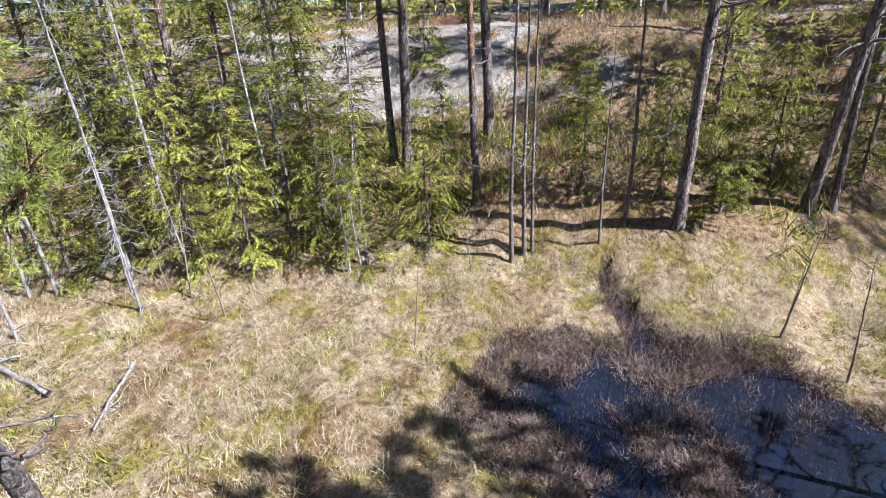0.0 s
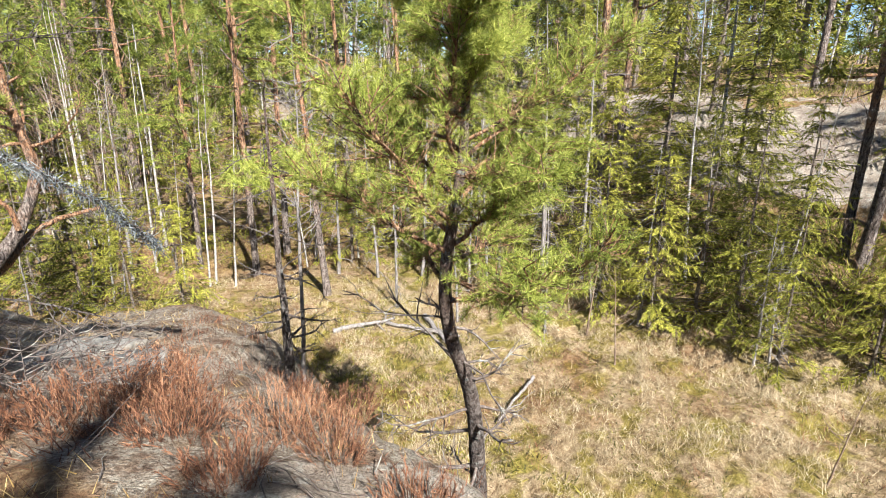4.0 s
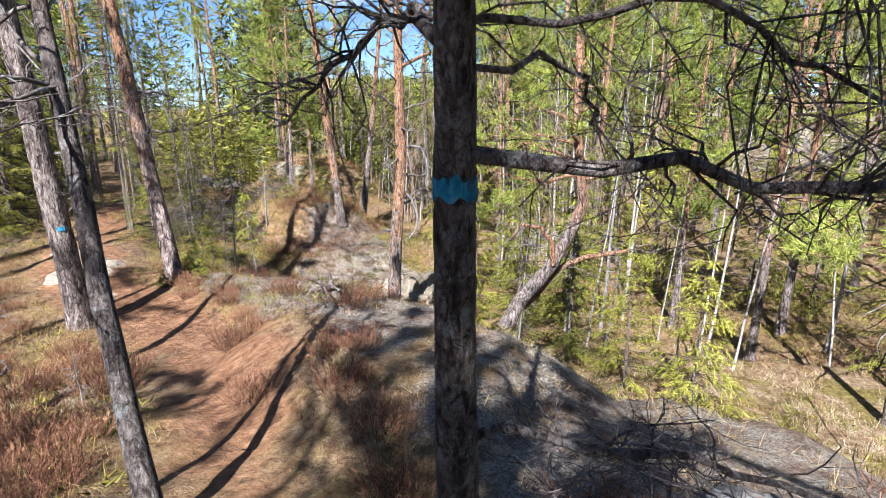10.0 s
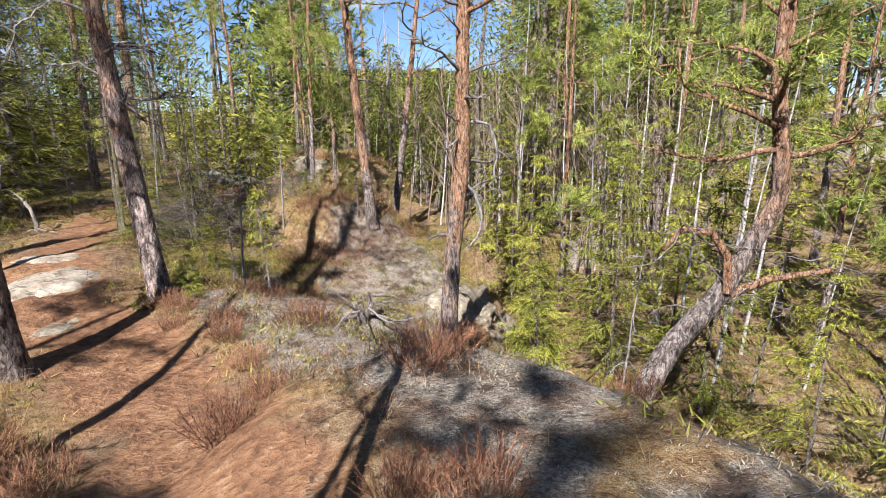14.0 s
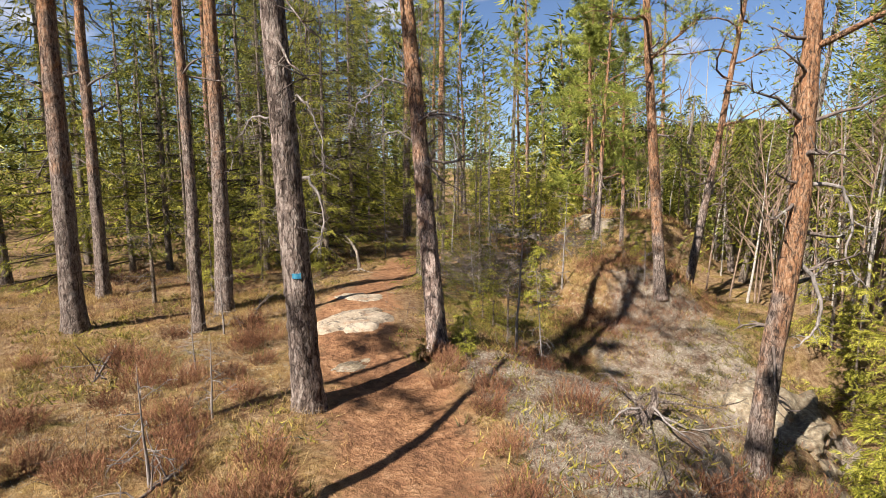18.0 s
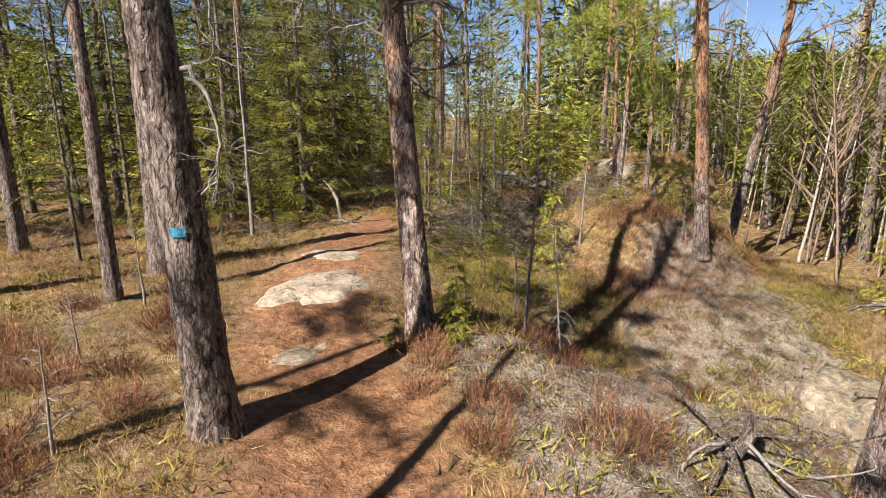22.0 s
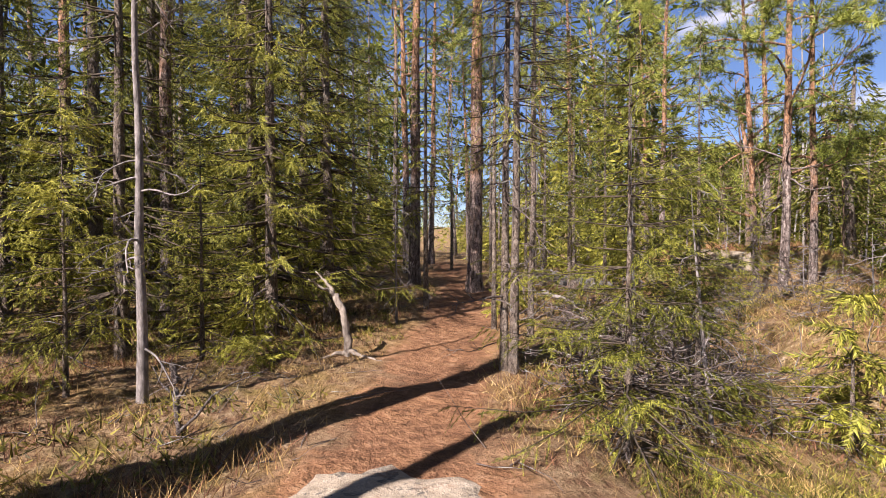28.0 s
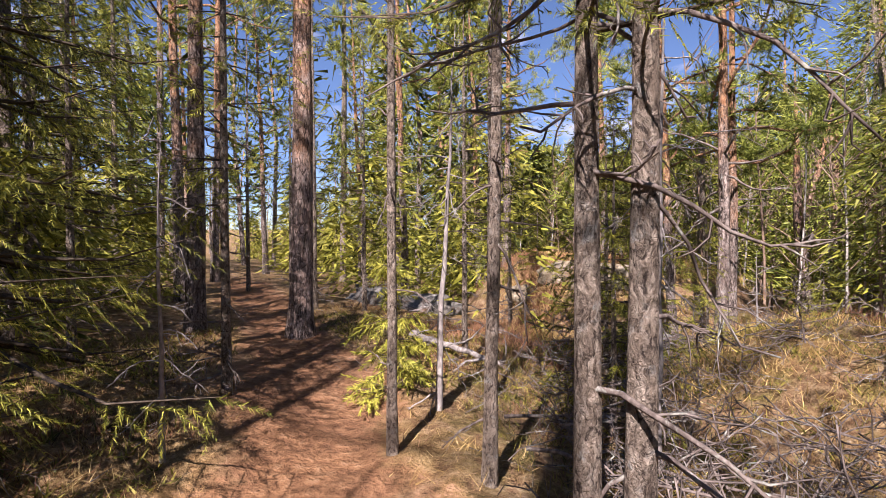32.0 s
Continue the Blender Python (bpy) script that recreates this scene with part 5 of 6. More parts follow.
put(spruce("spruce_tree", 9, 0.16, "dense dark spruce with low boughs over the path", 198, 0.03, 1.6, 36, 7, 26, 0.24, 0.0048, M_SUNLITBOUGH, 0.2, 3, fingers=24, gaps=0.05, short=0.34), -17.8, 8.9)
put(spruce("spruce_tree", 8, 0.15, "dense dark spruce with hanging boughs beside the path", 199, 0.06, 1.7, 30, 6, 24, 0.24, 0.005, M_SUNLITBOUGH, 0.2, 3, fingers=22, gaps=0.1, short=0.36), -17.9, 7.3)
put(spruce("spruce_tree", 8.5, 0.16, "dense spruce hanging over brown litter", 200, 0.10, 1.8, 30, 6, 22, 0.26, 0.006, M_SUNLITBOUGH, 0.2, 3, fingers=20, gaps=0.1, short=0.4), -18.3, 9.9)
put(spruce("young_spruce", 2.5, 0.045, "young spruce with sunlit yellow-green boughs", 201, 0.2, 1.05, 16, 6, 18, 0.2, 0.005, M_YOUNGNEEDLE, 0.08, 4, fingers=20, short=0.4), -16.2, 6.75)

# out of view, added and leaned to throw a trunk shadow over the trail
put(pine("pine_tree", 7.0, 0.17, "unseen leaning pine whose trunk shadow crosses the trail", 41, (-2.1, 0.0), (), 0.6, 7, 1.1, 14, 0.15, 0.9, 10, 16, 0.15, 0.014, 9, rings=16), -6.4, 2.75)
# what grows on the far rock backs
for x, y, k, s in ((-16.4, 19.4, 2, 0.9), (-17.6, 20.3, 2, 0.7), (-18.6, 20.0, 0, 0.8), (-15.6, 18.6, 2, 1.1), (-12.6, 15.2, 2, 0.9), (-13.8, 15.6, 2, 0.7), (-11.6, 14.2, 2, 1.0), (-14.9, 15.4, 0, 0.7), (-12.9, 13.9, 2, 0.8), (-16.0, 17.2, 2, 0.9)):
    stand(FINE[k], x, y, s)
for x, y, s in ((-17.1, 19.3, 0.9), (-13.2, 14.6, 0.8), (-14.4, 16.0, 0.9), (-12.2, 14.2, 0.7), (-16.9, 20.6, 0.8), (-11.0, 13.4, 0.8)):
    stand(DEADTWIGGY, x, y, s)
# unseen pines added behind the trail to throw shade on rock, dip and bog
for x, y, k, s in ((-0.8, -2.3, 3, 0.85), (-2.0, -1.7, 3, 0.85), (-2.6, -2.8, 1, 0.9), (-4.6, -1.9, 3, 0.85), (0.4, -4.6, 3, 1.0), (-0.4, -3.3, 1, 0.95), (-1.7, -3.7, 1, 0.95), (-8.4, -0.2, 2, 0.95), (4.4, -2.4, 3, 0.72), (5.3, -3.0, 3, 0.75), (3.8, -2.6, 3, 0.70), (5.9, -2.8, 3, 0.66), (5.0, -4.3, 3, 0.85)):
    stand(PINES[k], x, y, s)


# ---- distant woods ----
def far_woods(name, count, lo, hi, seed, needle, material, bark, label, broad, wedge=None):
    rng = np.random.default_rng(seed)
    wood, green = Soup(), Soup()
    for _ in range(count):
        a, r = rng.uniform(0, 2 * math.pi) if wedge is None else rng.uniform(*wedge), lo + (hi - lo) * rng.uniform() ** 1.4
        x, y = -5 + math.cos(a) * r, 6 + math.sin(a) * r
        if abs(float(along(np.array([x]), np.array([y]))[0][0])) < 1.5:
            continue
        if wedge is not None and float(along(np.array([x]), np.array([y]))[0][0]) < 9.0:
            continue
        z, h, small = ground(x, y), rng.uniform(9, 15), 1.0 if wedge is None else 0.32
        view = math.degrees(math.atan2(-(x + 9), y - 5.5))
        if 8 < view < 33:  # the open, lower valley
            h = min(h, 3.6 + 0.075 * r)
        elif wedge is not None:
            h *= 0.8
        p = np.array([(x, y, z - 0.3), (x + rng.normal() * 0.3, y + rng.normal() * 0.3, z + h * 0.5), (x + rng.normal() * 0.3, y, z + h)])
        wood.tube(p, [0.13, 0.09, 0.03], 5, rise=[0.1, 0.55, 0.9])
        n = int(needle * (0.7 + 0.6 * rng.uniform()))
        u = rng.uniform(0.2 if broad else 0.05, 1, n) ** 0.9
        wide = (1.9 * np.sin(np.clip((u - 0.25) / 0.75, 0.05, 1) * math.pi * 0.85 + 0.25)) if broad else 2.0 * (1 - u) ** 0.8 + 0.1
        b = rng.uniform(0, 2 * math.pi, n)
        d = wide * np.sqrt(rng.uniform(0.05, 1, n))
        base = np.stack([x + np.cos(b) * d, y + np.sin(b) * d, z + h * u], 1)
        way = np.stack([np.cos(b), np.sin(b), rng.normal(size=n) * 0.5 + (0.3 if broad else -0.5)], 1)
        green.blades(base, way, small * rng.uniform(0.35, 0.8, n), small * rng.uniform(0.07, 0.16, n), rng)
    top = tagged(new(name), label, "forest", kind="stuff")
    tagged(part("trunks", wood, bark, top), kind="stuff")
    tagged(part("foliage", green, material, top, "", False), kind="stuff")


far_woods("far_pines", 420, 27, 130, 201, 640, M_PINENEEDLE, M_GREYPINE, "distant pine forest with yellow-green crowns", True)
far_woods("far_spruces", 300, 26, 120, 202, 640, M_SPRUCENEEDLE, M_SPRUCEBARK, "distant dark spruce forest", False)


far_woods("valley_pines", 100, 14, 46, 203, 1900, M_PINENEEDLE, M_GREYPINE, "young pines filling the valley", True, (1.55, 2.6))
far_woods("valley_spruces", 110, 13, 46, 204, 1900, M_YOUNGNEEDLE, M_SPRUCEBARK, "yellow-green young spruces in the valley", False, (1.5, 2.6))


def undergrowth():
    """Young spruces and bushes between the far stems."""
    rng = np.random.default_rng(205)
    green = Soup()
    for k in range(720):
        a, r = rng.uniform(0, 2 * math.pi), rng.uniform(18, 60)
        x, y = -4 + math.cos(a) * r, 6 + math.sin(a) * r
        if k >= 420:
            x, y = rng.uniform(-52, -21), rng.uniform(4, 40)
        if abs(float(along(np.array([x]), np.array([y]))[0][0])) < 2.0:
            continue
        z, h, n = ground(x, y), rng.uniform(1.5, 4.5), 260
        u = rng.uniform(0.03, 1, n)
        b, d = rng.uniform(0, 2 * math.pi, n), h * 0.32 * (1 - u) * np.sqrt(rng.uniform(0.1, 1, n)) + 0.05
        green.blades(np.stack([x + np.cos(b) * d, y + np.sin(b) * d, z + h * u], 1), np.stack([np.cos(b), np.sin(b), rng.normal(size=n) * 0.4 - 0.3], 1), rng.uniform(0.2, 0.45, n), rng.uniform(0.04, 0.09, n), rng)
    tagged(new("undergrowth", green.mesh("undergrowth", M_YOUNGNEEDLE, False)), "young spruces and bushes between distant stems", "forest", kind="stuff")


undergrowth()


def far_birches():
    rng = np.random.default_rng(207)
    s, twigs = Soup(), Soup()
    for k in range(700):
        a, r = (rng.uniform(-0.3, 2.6), rng.uniform(22, 70)) if k < 260 else (rng.uniform(1.5, 2.5), rng.uniform(11, 34))
        x, y = -5 + math.cos(a) * r, 6 + math.sin(a) * r
        if float(along(np.array([x]), np.array([y]))[0][0]) < 8.0:
            continue
        z, h = ground(x, y), rng.uniform(5, 9) if k < 260 else rng.uniform(3.5, 5.5)
        near = k >= 260
        line = curve((x, y, z - 0.2), (rng.normal() * 0.05, rng.normal() * 0.05, 1), h, 5, rng, 0.03)
        (twigs if near and k % 3 else s).tube(line, np.linspace(0.03 if near else 0.06, 0.01, 5), 4, cap=False)
        for _ in range(12):
            q, d = at_line(line, rng.uniform(0.3, 0.98))
            b = rng.uniform(0, 6.28)
            twigs.tube(curve(q, (math.cos(b), math.sin(b), 1.2), rng.uniform(0.5, 1.4), 3, rng, 0.1), [0.016, 0.01, 0.004], 3, cap=False)
    top = tagged(new("far_birches"), "distant leafless birches with pale stems", "forest", kind="stuff")
    tagged(part("stems", s, M_BIRCH, top), kind="stuff")
    tagged(part("twigs", twigs, M_BIRCHTWIG, top), kind="stuff")


far_birches()


# ---- rocks ----
def boulder(name, size, label, seed, material=None, rough=0.22, flat=0.5, detail=4):
    """A rounded, uneven block of rock."""
    bm = bmesh.new()
    bmesh.ops.create_icosphere(bm, subdivisions=detail, radius=1)
    off = Vector((seed * 3.1, seed * 1.7, seed * 0.9))
    for v in bm.verts:
        c = v.co.copy()
        k = 1 + rough * noise.fractal(c * 1.3 + off, 0.6, 2.0, 4) + 0.10 * abs(noise.noise(c * 3 + off)) + 0.03 * noise.noise(c * 9 + off)
        c = Vector((math.copysign(abs(c.x) ** 0.8, c.x), math.copysign(abs(c.y) ** 0.8, c.y), math.copysign(abs(c.z) ** flat, c.z)))
        v.co = Vector((c.x * size[0], c.y * size[1], c.z * size[2])) * k
    for f in bm.faces:
        f.smooth = True
    me = bpy.data.meshes.new(name)
    bm.to_mesh(me)
    bm.free()
    me.materials.append(material or M_ROCK)
    return tagged(new(name, me), label, "rock")


def lay(ob, x, y, turn=0.0, lift=0.0, tilt=(0.0, 0.0)):
    ob.matrix_basis = Matrix.LocRotScale((x, y, ground(x, y) + lift), Euler((tilt[0], tilt[1], turn)), None)
    return ob


def slab(x, y, a, b, turn, h, label, seed, material=None):
    """Bare bedrock that swells out of the trail, its rim under the soil."""
    n, m = 44, 14
    v, f = [(0, 0, ground(x, y) + h)], []
    for k in range(1, m + 1):
        q = k / m
        for i in range(n):
            w = 2 * math.pi * i / n
            e = 1 + 0.30 * noise.fractal(Vector((math.cos(w) * 1.1 + seed * 5, math.sin(w) * 1.1, seed)), 0.6, 2.0, 4)
            px, py = math.cos(w) * a * q * e, math.sin(w) * b * q * e
            dx, dy = px * math.cos(turn) - py * math.sin(turn), px * math.sin(turn) + py * math.cos(turn)
            bump = 0.012 * noise.fractal(Vector((dx * 4, dy * 4, seed)), 0.6, 2.0, 4)
            v.append((dx, dy, ground(x + dx, y + dy) + h * (1 - q ** 3) - 0.03 * max(q - 0.85, 0) / 0.15 + bump))
    z0 = ground(x, y)
    v = [(p[0], p[1], p[2] - z0) for p in v]
    f += [(0, 1 + i, 1 + (i + 1) % n) for i in range(n)]
    for k in range(m - 1):
        for i in range(n):
            p, q = 1 + k * n + i, 1 + k * n + (i + 1) % n
            f.append((p, p + n, q + n, q))
    me = bpy.data.meshes.new("rock_slab")
    me.from_pydata(v, [], f)
    me.polygons.foreach_set("use_smooth", [True] * len(f))
    me.materials.append(material or M_PALEROCK)
    ob = tagged(new("rock_slab", me), label, "rock")
    ob.location = (x, y, z0)


slab(-11.75, 7.05, 0.62, 0.78, 0.5, 0.10, "pale smooth bedrock slab worn bare in the trail", 1)
slab(-10.1, 6.3, 0.20, 0.34, 0.5, 0.008, "small brownish bedrock slab in the trail", 2, M_LEDGE)
slab(-13.3, 7.85, 0.50, 0.36, 0.6, 0.04, "pale bedrock slab crossing the trail", 3)
lay(boulder("boulder", (0.4, 0.25, 0.2), "grey rock corner with black lichen at the drop", 7, None, 0.45, 0.8), -1.3, 4.0, 0.5, -0.1)
lay(boulder("boulder", (0.36, 0.22, 0.18), "weathered grey rock on the mound edge", 8, None, 0.45, 0.8), -0.72, 3.5, -0.6, -0.1)
lay(boulder("rock_outcrop", (1.25, 0.7, 0.55), "tan lichen-covered rock ledge under pines", 9, M_LEDGE, 0.4, 0.9, 5), -7.5, 11.7, 2.1, -0.42, (0.1, 0))
lay(boulder("boulder", (0.5, 0.4, 0.35), "pale boulder on the far mound", 13, None, 0.4, 0.8), -15.6, 16.4, 1.3, -0.12)
lay(boulder("boulder", (0.7, 0.5, 0.4), "dark rocks piled at the end of the path", 14, None, 0.5, 0.8), -20.4, 18.2, 0.3, -0.1)
lay(boulder("boulder", (0.6, 0.5, 0.4), "dark rock at the end of the path", 15, None, 0.5, 0.8), -21.6, 18.0, 1.3, -0.1)
for k, (x, y, a, b, c) in enumerate(((-16.6, 18.6, 0.7, 0.45, 0.3), (-17.8, 19.4, 0.5, 0.4, 0.25), (-15.2, 16.4, 0.55, 0.4, 0.25), (-18.6, 19.2, 0.4, 0.3, 0.2))):
    lay(boulder("boulder", (a, b, c), "weathered tan boulder on the heath-covered back", 50 + k, M_LEDGE, 0.45, 0.8, 3), x, y, 0.7 * k, -0.1)
lay(boulder("boulder", (0.30, 0.18, 0.08), "flat stone beside the trail", 31, M_PALEROCK), -3.0, 1.55, 0.4, 0.0)


# ---- fallen wood ----
def log(name, a, b, r, label, seed, material=None, bow=0.04, twigs=4):
    rng = np.random.default_rng(seed)
    top = tagged(new(name), label, "log")
    n = 14
    t = np.linspace(0, 1, n)
    pts = np.stack([a[0] + (b[0] - a[0]) * t, a[1] + (b[1] - a[1]) * t, np.zeros(n)], 1)
    L = math.hypot(b[0] - a[0], b[1] - a[1])
    pts[:, :2] += np.cumsum(rng.normal(size=(n, 2)), axis=0) * bow * L / n
    za, zb = ground(a[0], a[1]) + a[2], ground(b[0], b[1]) + b[2]
    pts[:, 2] = za + (zb - za) * t + rng.normal(size=n) * 0.01
    s = Soup()
    s.tube(pts, np.linspace(r, r * 0.4, n), 9, 0.08, rng)
    part("stem", s, material or M_GREYWOOD, top)
    for _ in range(twigs):
        w = Soup()
        q, d = at_line(pts, rng.uniform(0.2, 1))
        w.tube(curve(q, rng.normal(size=3) + np.array([0, 0, 0.6]), rng.uniform(0.2, 0.5) * min(L, 1.5), 6, rng, 0.3), np.linspace(r * 0.4, 0.003, 6), 5)
        part("branch", w, material or M_GREYWOOD, top)
    return top


log("fallen_log", (2.47, 7.9, 0.05), (2.63, 5.7, 0.06), 0.05, "pale barkless log lying in the bog grass", 1)
log("fallen_log", (0.87, 7.8, 0.05), (1.9, 7.8, 0.12), 0.045, "pale broken log in the bog", 2)
log("fallen_log", (1.7, 7.9, 0.04), (2.8, 6.9, 0.1), 0.035, "thin grey log across the bog", 3)
log("fallen_branch", (3.4, 5.4, 0.1), (2.6, 4.6, 0.06), 0.025, "bleached fallen branch in bog grass", 4, None, 0.04, 2)
log("fallen_branch", (-16.8, 7.6, 0.03), (-14.9, 7.3, 0.04), 0.03, "dark fallen branch along the trail edge", 5, M_DARKBARK)
log("fallen_branch", (-14.2, 6.2, 0.02), (-12.8, 5.7, 0.03), 0.025, "thin fallen branch in dry litter", 6, M_DEADTWIG)
log("fallen_log", (-18.2, 14.3, 0.1), (-16.6, 13.6, 0.2), 0.05, "grey fallen stem beside the path", 7)
log("fallen_branch", (-12.6, 3.8, 0.05), (-10.9, 3.5, 0.12), 0.025, "broken branch on the heath", 9, M_DEADTWIG, twigs=7)
log("fallen_branch", (-8.5, 4.2, 0.04), (-7.7, 3.7, 0.1), 0.02, "dry twig fallen on heather", 10, M_DEADTWIG, twigs=7)
for k, (x, y) in enumerate(((-14.2, 10.9), (-13.6, 10.6), (-14.9, 12.0), (-13.9, 11.7), (-13.3, 11.2), (-15.3, 12.9), (-13.0, 12.2))):
    log("fallen_branch", (x - 0.8, y - 0.1 * k, 0.1), (x + 0.7, y - 0.5 + 0.15 * k, 0.35), 0.014, "grey dead branch in a brushy tangle below the path", 40 + k, M_DEADTWIG, 0.2, 12)


def stump():
    """A slim bleached stem, broken off above a fork."""
    rng = np.random.default_rng(3)
    top = tagged(new("broken_stump"), "bleached grey broken stump forking beside the path", "stump")

    def bough(name, rows, r0, r1):
        p = np.array(rows, float)
        q = np.array([at_line(p, t)[0] for t in np.linspace(0, 1, 12)]) + rng.normal(size=(12, 3)) * 0.006
        w = Soup()
        w.tube(q, np.linspace(r0, r1, 12), 9, 0.14, rng)
        part(name, w, M_PALEWOOD, top)

    bough("stem", [(0.03, 0.03, -0.1), (0.02, 0.02, 0.15), (0.0, 0.0, 0.35), (-0.03, -0.03, 0.5), (-0.08, -0.08, 0.64)], 0.046, 0.034)
    bough("fork", [(-0.08, -0.08, 0.63), (-0.10, -0.11, 0.72), (-0.15, -0.17, 0.79), (-0.2, -0.24, 0.88)], 0.026, 0.006)
    bough("fork", [(-0.08, -0.08, 0.63), (-0.07, -0.17, 0.70), (-0.08, -0.27, 0.75), (-0.06, -0.38, 0.82)], 0.023, 0.005)
    for a in (0.4, 2.2, 4.1):
        bough("root", [(0.03, 0.03, 0.05), (0.03 + math.cos(a) * 0.14, 0.03 + math.sin(a) * 0.14, 0.02), (0.03 + math.cos(a) * 0.32, 0.03 + math.sin(a + 0.3) * 0.32, -0.04)], 0.028, 0.008)
    top.matrix_basis = Matrix.Translation((-16.31, 9.15, ground(-16.31, 9.15)))


stump()


def root_wreck():
    """A pulled-up dead pine top with curling branches."""
    rng = np.random.default_rng(9)
    top = tagged(new("dead_branch_heap"), "heap of curling dead pine branches on the rock", "deadwood")
    s = Soup()
    s.tube(np.array([(-0.35, 0, 0.04), (-0.1, 0.02, 0.05), (0.05, 0.03, 0.1), (0.12, 0.05, 0.3), (0.08, 0.08, 0.5)]), [0.05, 0.06, 0.065, 0.05, 0.04], 10, 0.1, rng)
    part("stem", s, M_PINE, top)
    for _ in range(11):
        w = Soup()
        b = curve((rng.uniform(-0.2, 0.1), 0.03, rng.uniform(0.05, 0.3)), (rng.normal() + 0.5, rng.normal(), rng.uniform(0, 0.35)), rng.uniform(0.8, 1.6), 9, rng, 0.22, 0.10, -0.12)
        w.tube(b, np.linspace(0.022, 0.004, 9), 5)
        for _ in range(4):
            q, d = at_line(b, rng.uniform(0.3, 1))
            w.tube(curve(q, d / np.linalg.norm(d) + rng.normal(size=3) * 0.5, rng.uniform(0.1, 0.35), 5, rng, 0.25), np.linspace(0.008, 0.002, 5), 4, cap=False)
        part("branch", w, M_PINE if len(top.children) % 3 else M_GREYWOOD, top)
    top.matrix_basis = Matrix.LocRotScale((-7.1, 8.1, ground(-7.1, 8.1)), Euler((0.1, 0.05, 0.5)), (0.7,) * 3)


root_wreck()


# ---- heather, shrubs, grass and litter ----
def heather(seed, wide, tall, stems):
    rng = np.random.default_rng(seed)
    top = tagged(new("heather_bush"), "reddish-brown heather bush with dry upright twigs", "shrub", "heather on the rock")
    w, g = Soup(), Soup()
    bases, ways, lens = [], [], []
    for _ in range(stems):
        a, r = rng.uniform(0, 6.28), wide * math.sqrt(rng.uniform())
        b = curve((math.cos(a) * r * 0.55, math.sin(a) * r * 0.55, -0.02), (math.cos(a) * 0.5 * r / wide + rng.normal() * 0.2, math.sin(a) * 0.5 * r / wide + rng.normal() * 0.2, 1), tall * rng.uniform(0.5, 1.1), 5, rng, 0.12)
        w.tube(b[::2], np.linspace(0.0018, 0.0008, 3), 3, cap=False)
        for _ in range(26):
            q, d = at_line(b, rng.uniform(0.3, 1))
            bases.append(q)
            ways.append(d / np.linalg.norm(d) + rng.normal(size=3) * 0.45)
            lens.append(rng.uniform(0.02, 0.05))
    g.blades(np.array(bases), np.array(ways), np.array(lens), 0.0038, rng)
    tagged(part("stemwork", w, M_HEATHER, top), kind="stuff")
    tagged(part("brush", g, M_HEATHER, top, "", False), kind="stuff")
    return top


HEATHER = [heather(1, 0.36, 0.30, 130), heather(2, 0.28, 0.24, 100), heather(3, 0.5, 0.26, 150)]
SPOTS = ((-6.2, 5.3, 0), (-4.6, 4.9, 0), (-5.0, 4.3, 2), (-7.0, 4.6, 0), (-7.6, 4.3, 2), (-6.6, 4.2, 1), (-8.2, 4.6, 0), (-7.9, 6.9, 0), (-8.3, 7.2, 1), (-7.2, 6.5, 1), (-8.7, 6.85, 1), (-6.4, 6.0, 1), (-7.4, 7.6, 2), (-8.6, 8.2, 0), (-9.4, 8.6, 1), (-6.0, 7.7, 0), (-6.3, 8.6, 0), (-5.2, 7.0, 1), (-3.9, 4.3, 1), (-3.4, 4.0, 0), (-3.1, 3.4, 1), (-4.3, 5.0, 1), (-0.2, 2.2, 0), (0.2, 2.4, 2), (0.5, 2.1, 0), (-0.3, 2.8, 1), (0.6, 2.7, 1), (0.1, 1.7, 1), (-0.8, 2.4, 2), (-1.2, 2.2, 1), (-0.6, 3.3, 1), (0.3, 3.3, 0), (-1.6, 2.9, 1), (0.9, 1.6, 1), (-5.6, 3.4, 0), (-5.9, 3.0, 2), (-6.8, 3.2, 0), (-7.8, 3.2, 1), (-9.6, 4.2, 1), (-10.6, 4.4, 0), (-11.4, 5.2, 1), (-5.2, 3.0, 1), (-9.0, 9.6, 1), (-10.4, 10.8, 2), (-9.0, 10.9, 0), (-11.4, 12.4, 2), (-12.5, 13.6, 0), (-5.2, 6.1, 0), (-9.5, 7.25, 1), (-9.2, 7.1, 1), (-1.9, 3.5, 0), (-2.9, 2.2, 1), (-3.9, 6.3, 1), (10.0, 3.0, 2), (9.3, 3.4, 0), (8.7, 3.6, 0), (11.0, 3.6, 2), (12.2, 3.4, 2), (13.6, 7.4, 2), (14.8, 5.8, 2))
left = [(rnd.uniform(-13, -4.5), rnd.uniform(0.5, 7), rnd.randrange(3)) for _ in range(150)]
left = [(x, y, k) for x, y, k in left if -4.2 < float(along(np.array([x]), np.array([y]))[0][0]) < -0.95][:46]
for x, y, k in SPOTS + tuple(left):
    stand(HEATHER[k], x + rnd.uniform(-0.1, 0.1), y + rnd.uniform(-0.1, 0.1), rnd.uniform(0.7, 1.15), None, 0.0)


def field(arr, x, y):
    i = np.clip(np.searchsorted(GX, x), 0, len(GX) - 1)
    j = np.clip(np.searchsorted(GY, y), 0, len(GY) - 1)
    return arr[j, i]


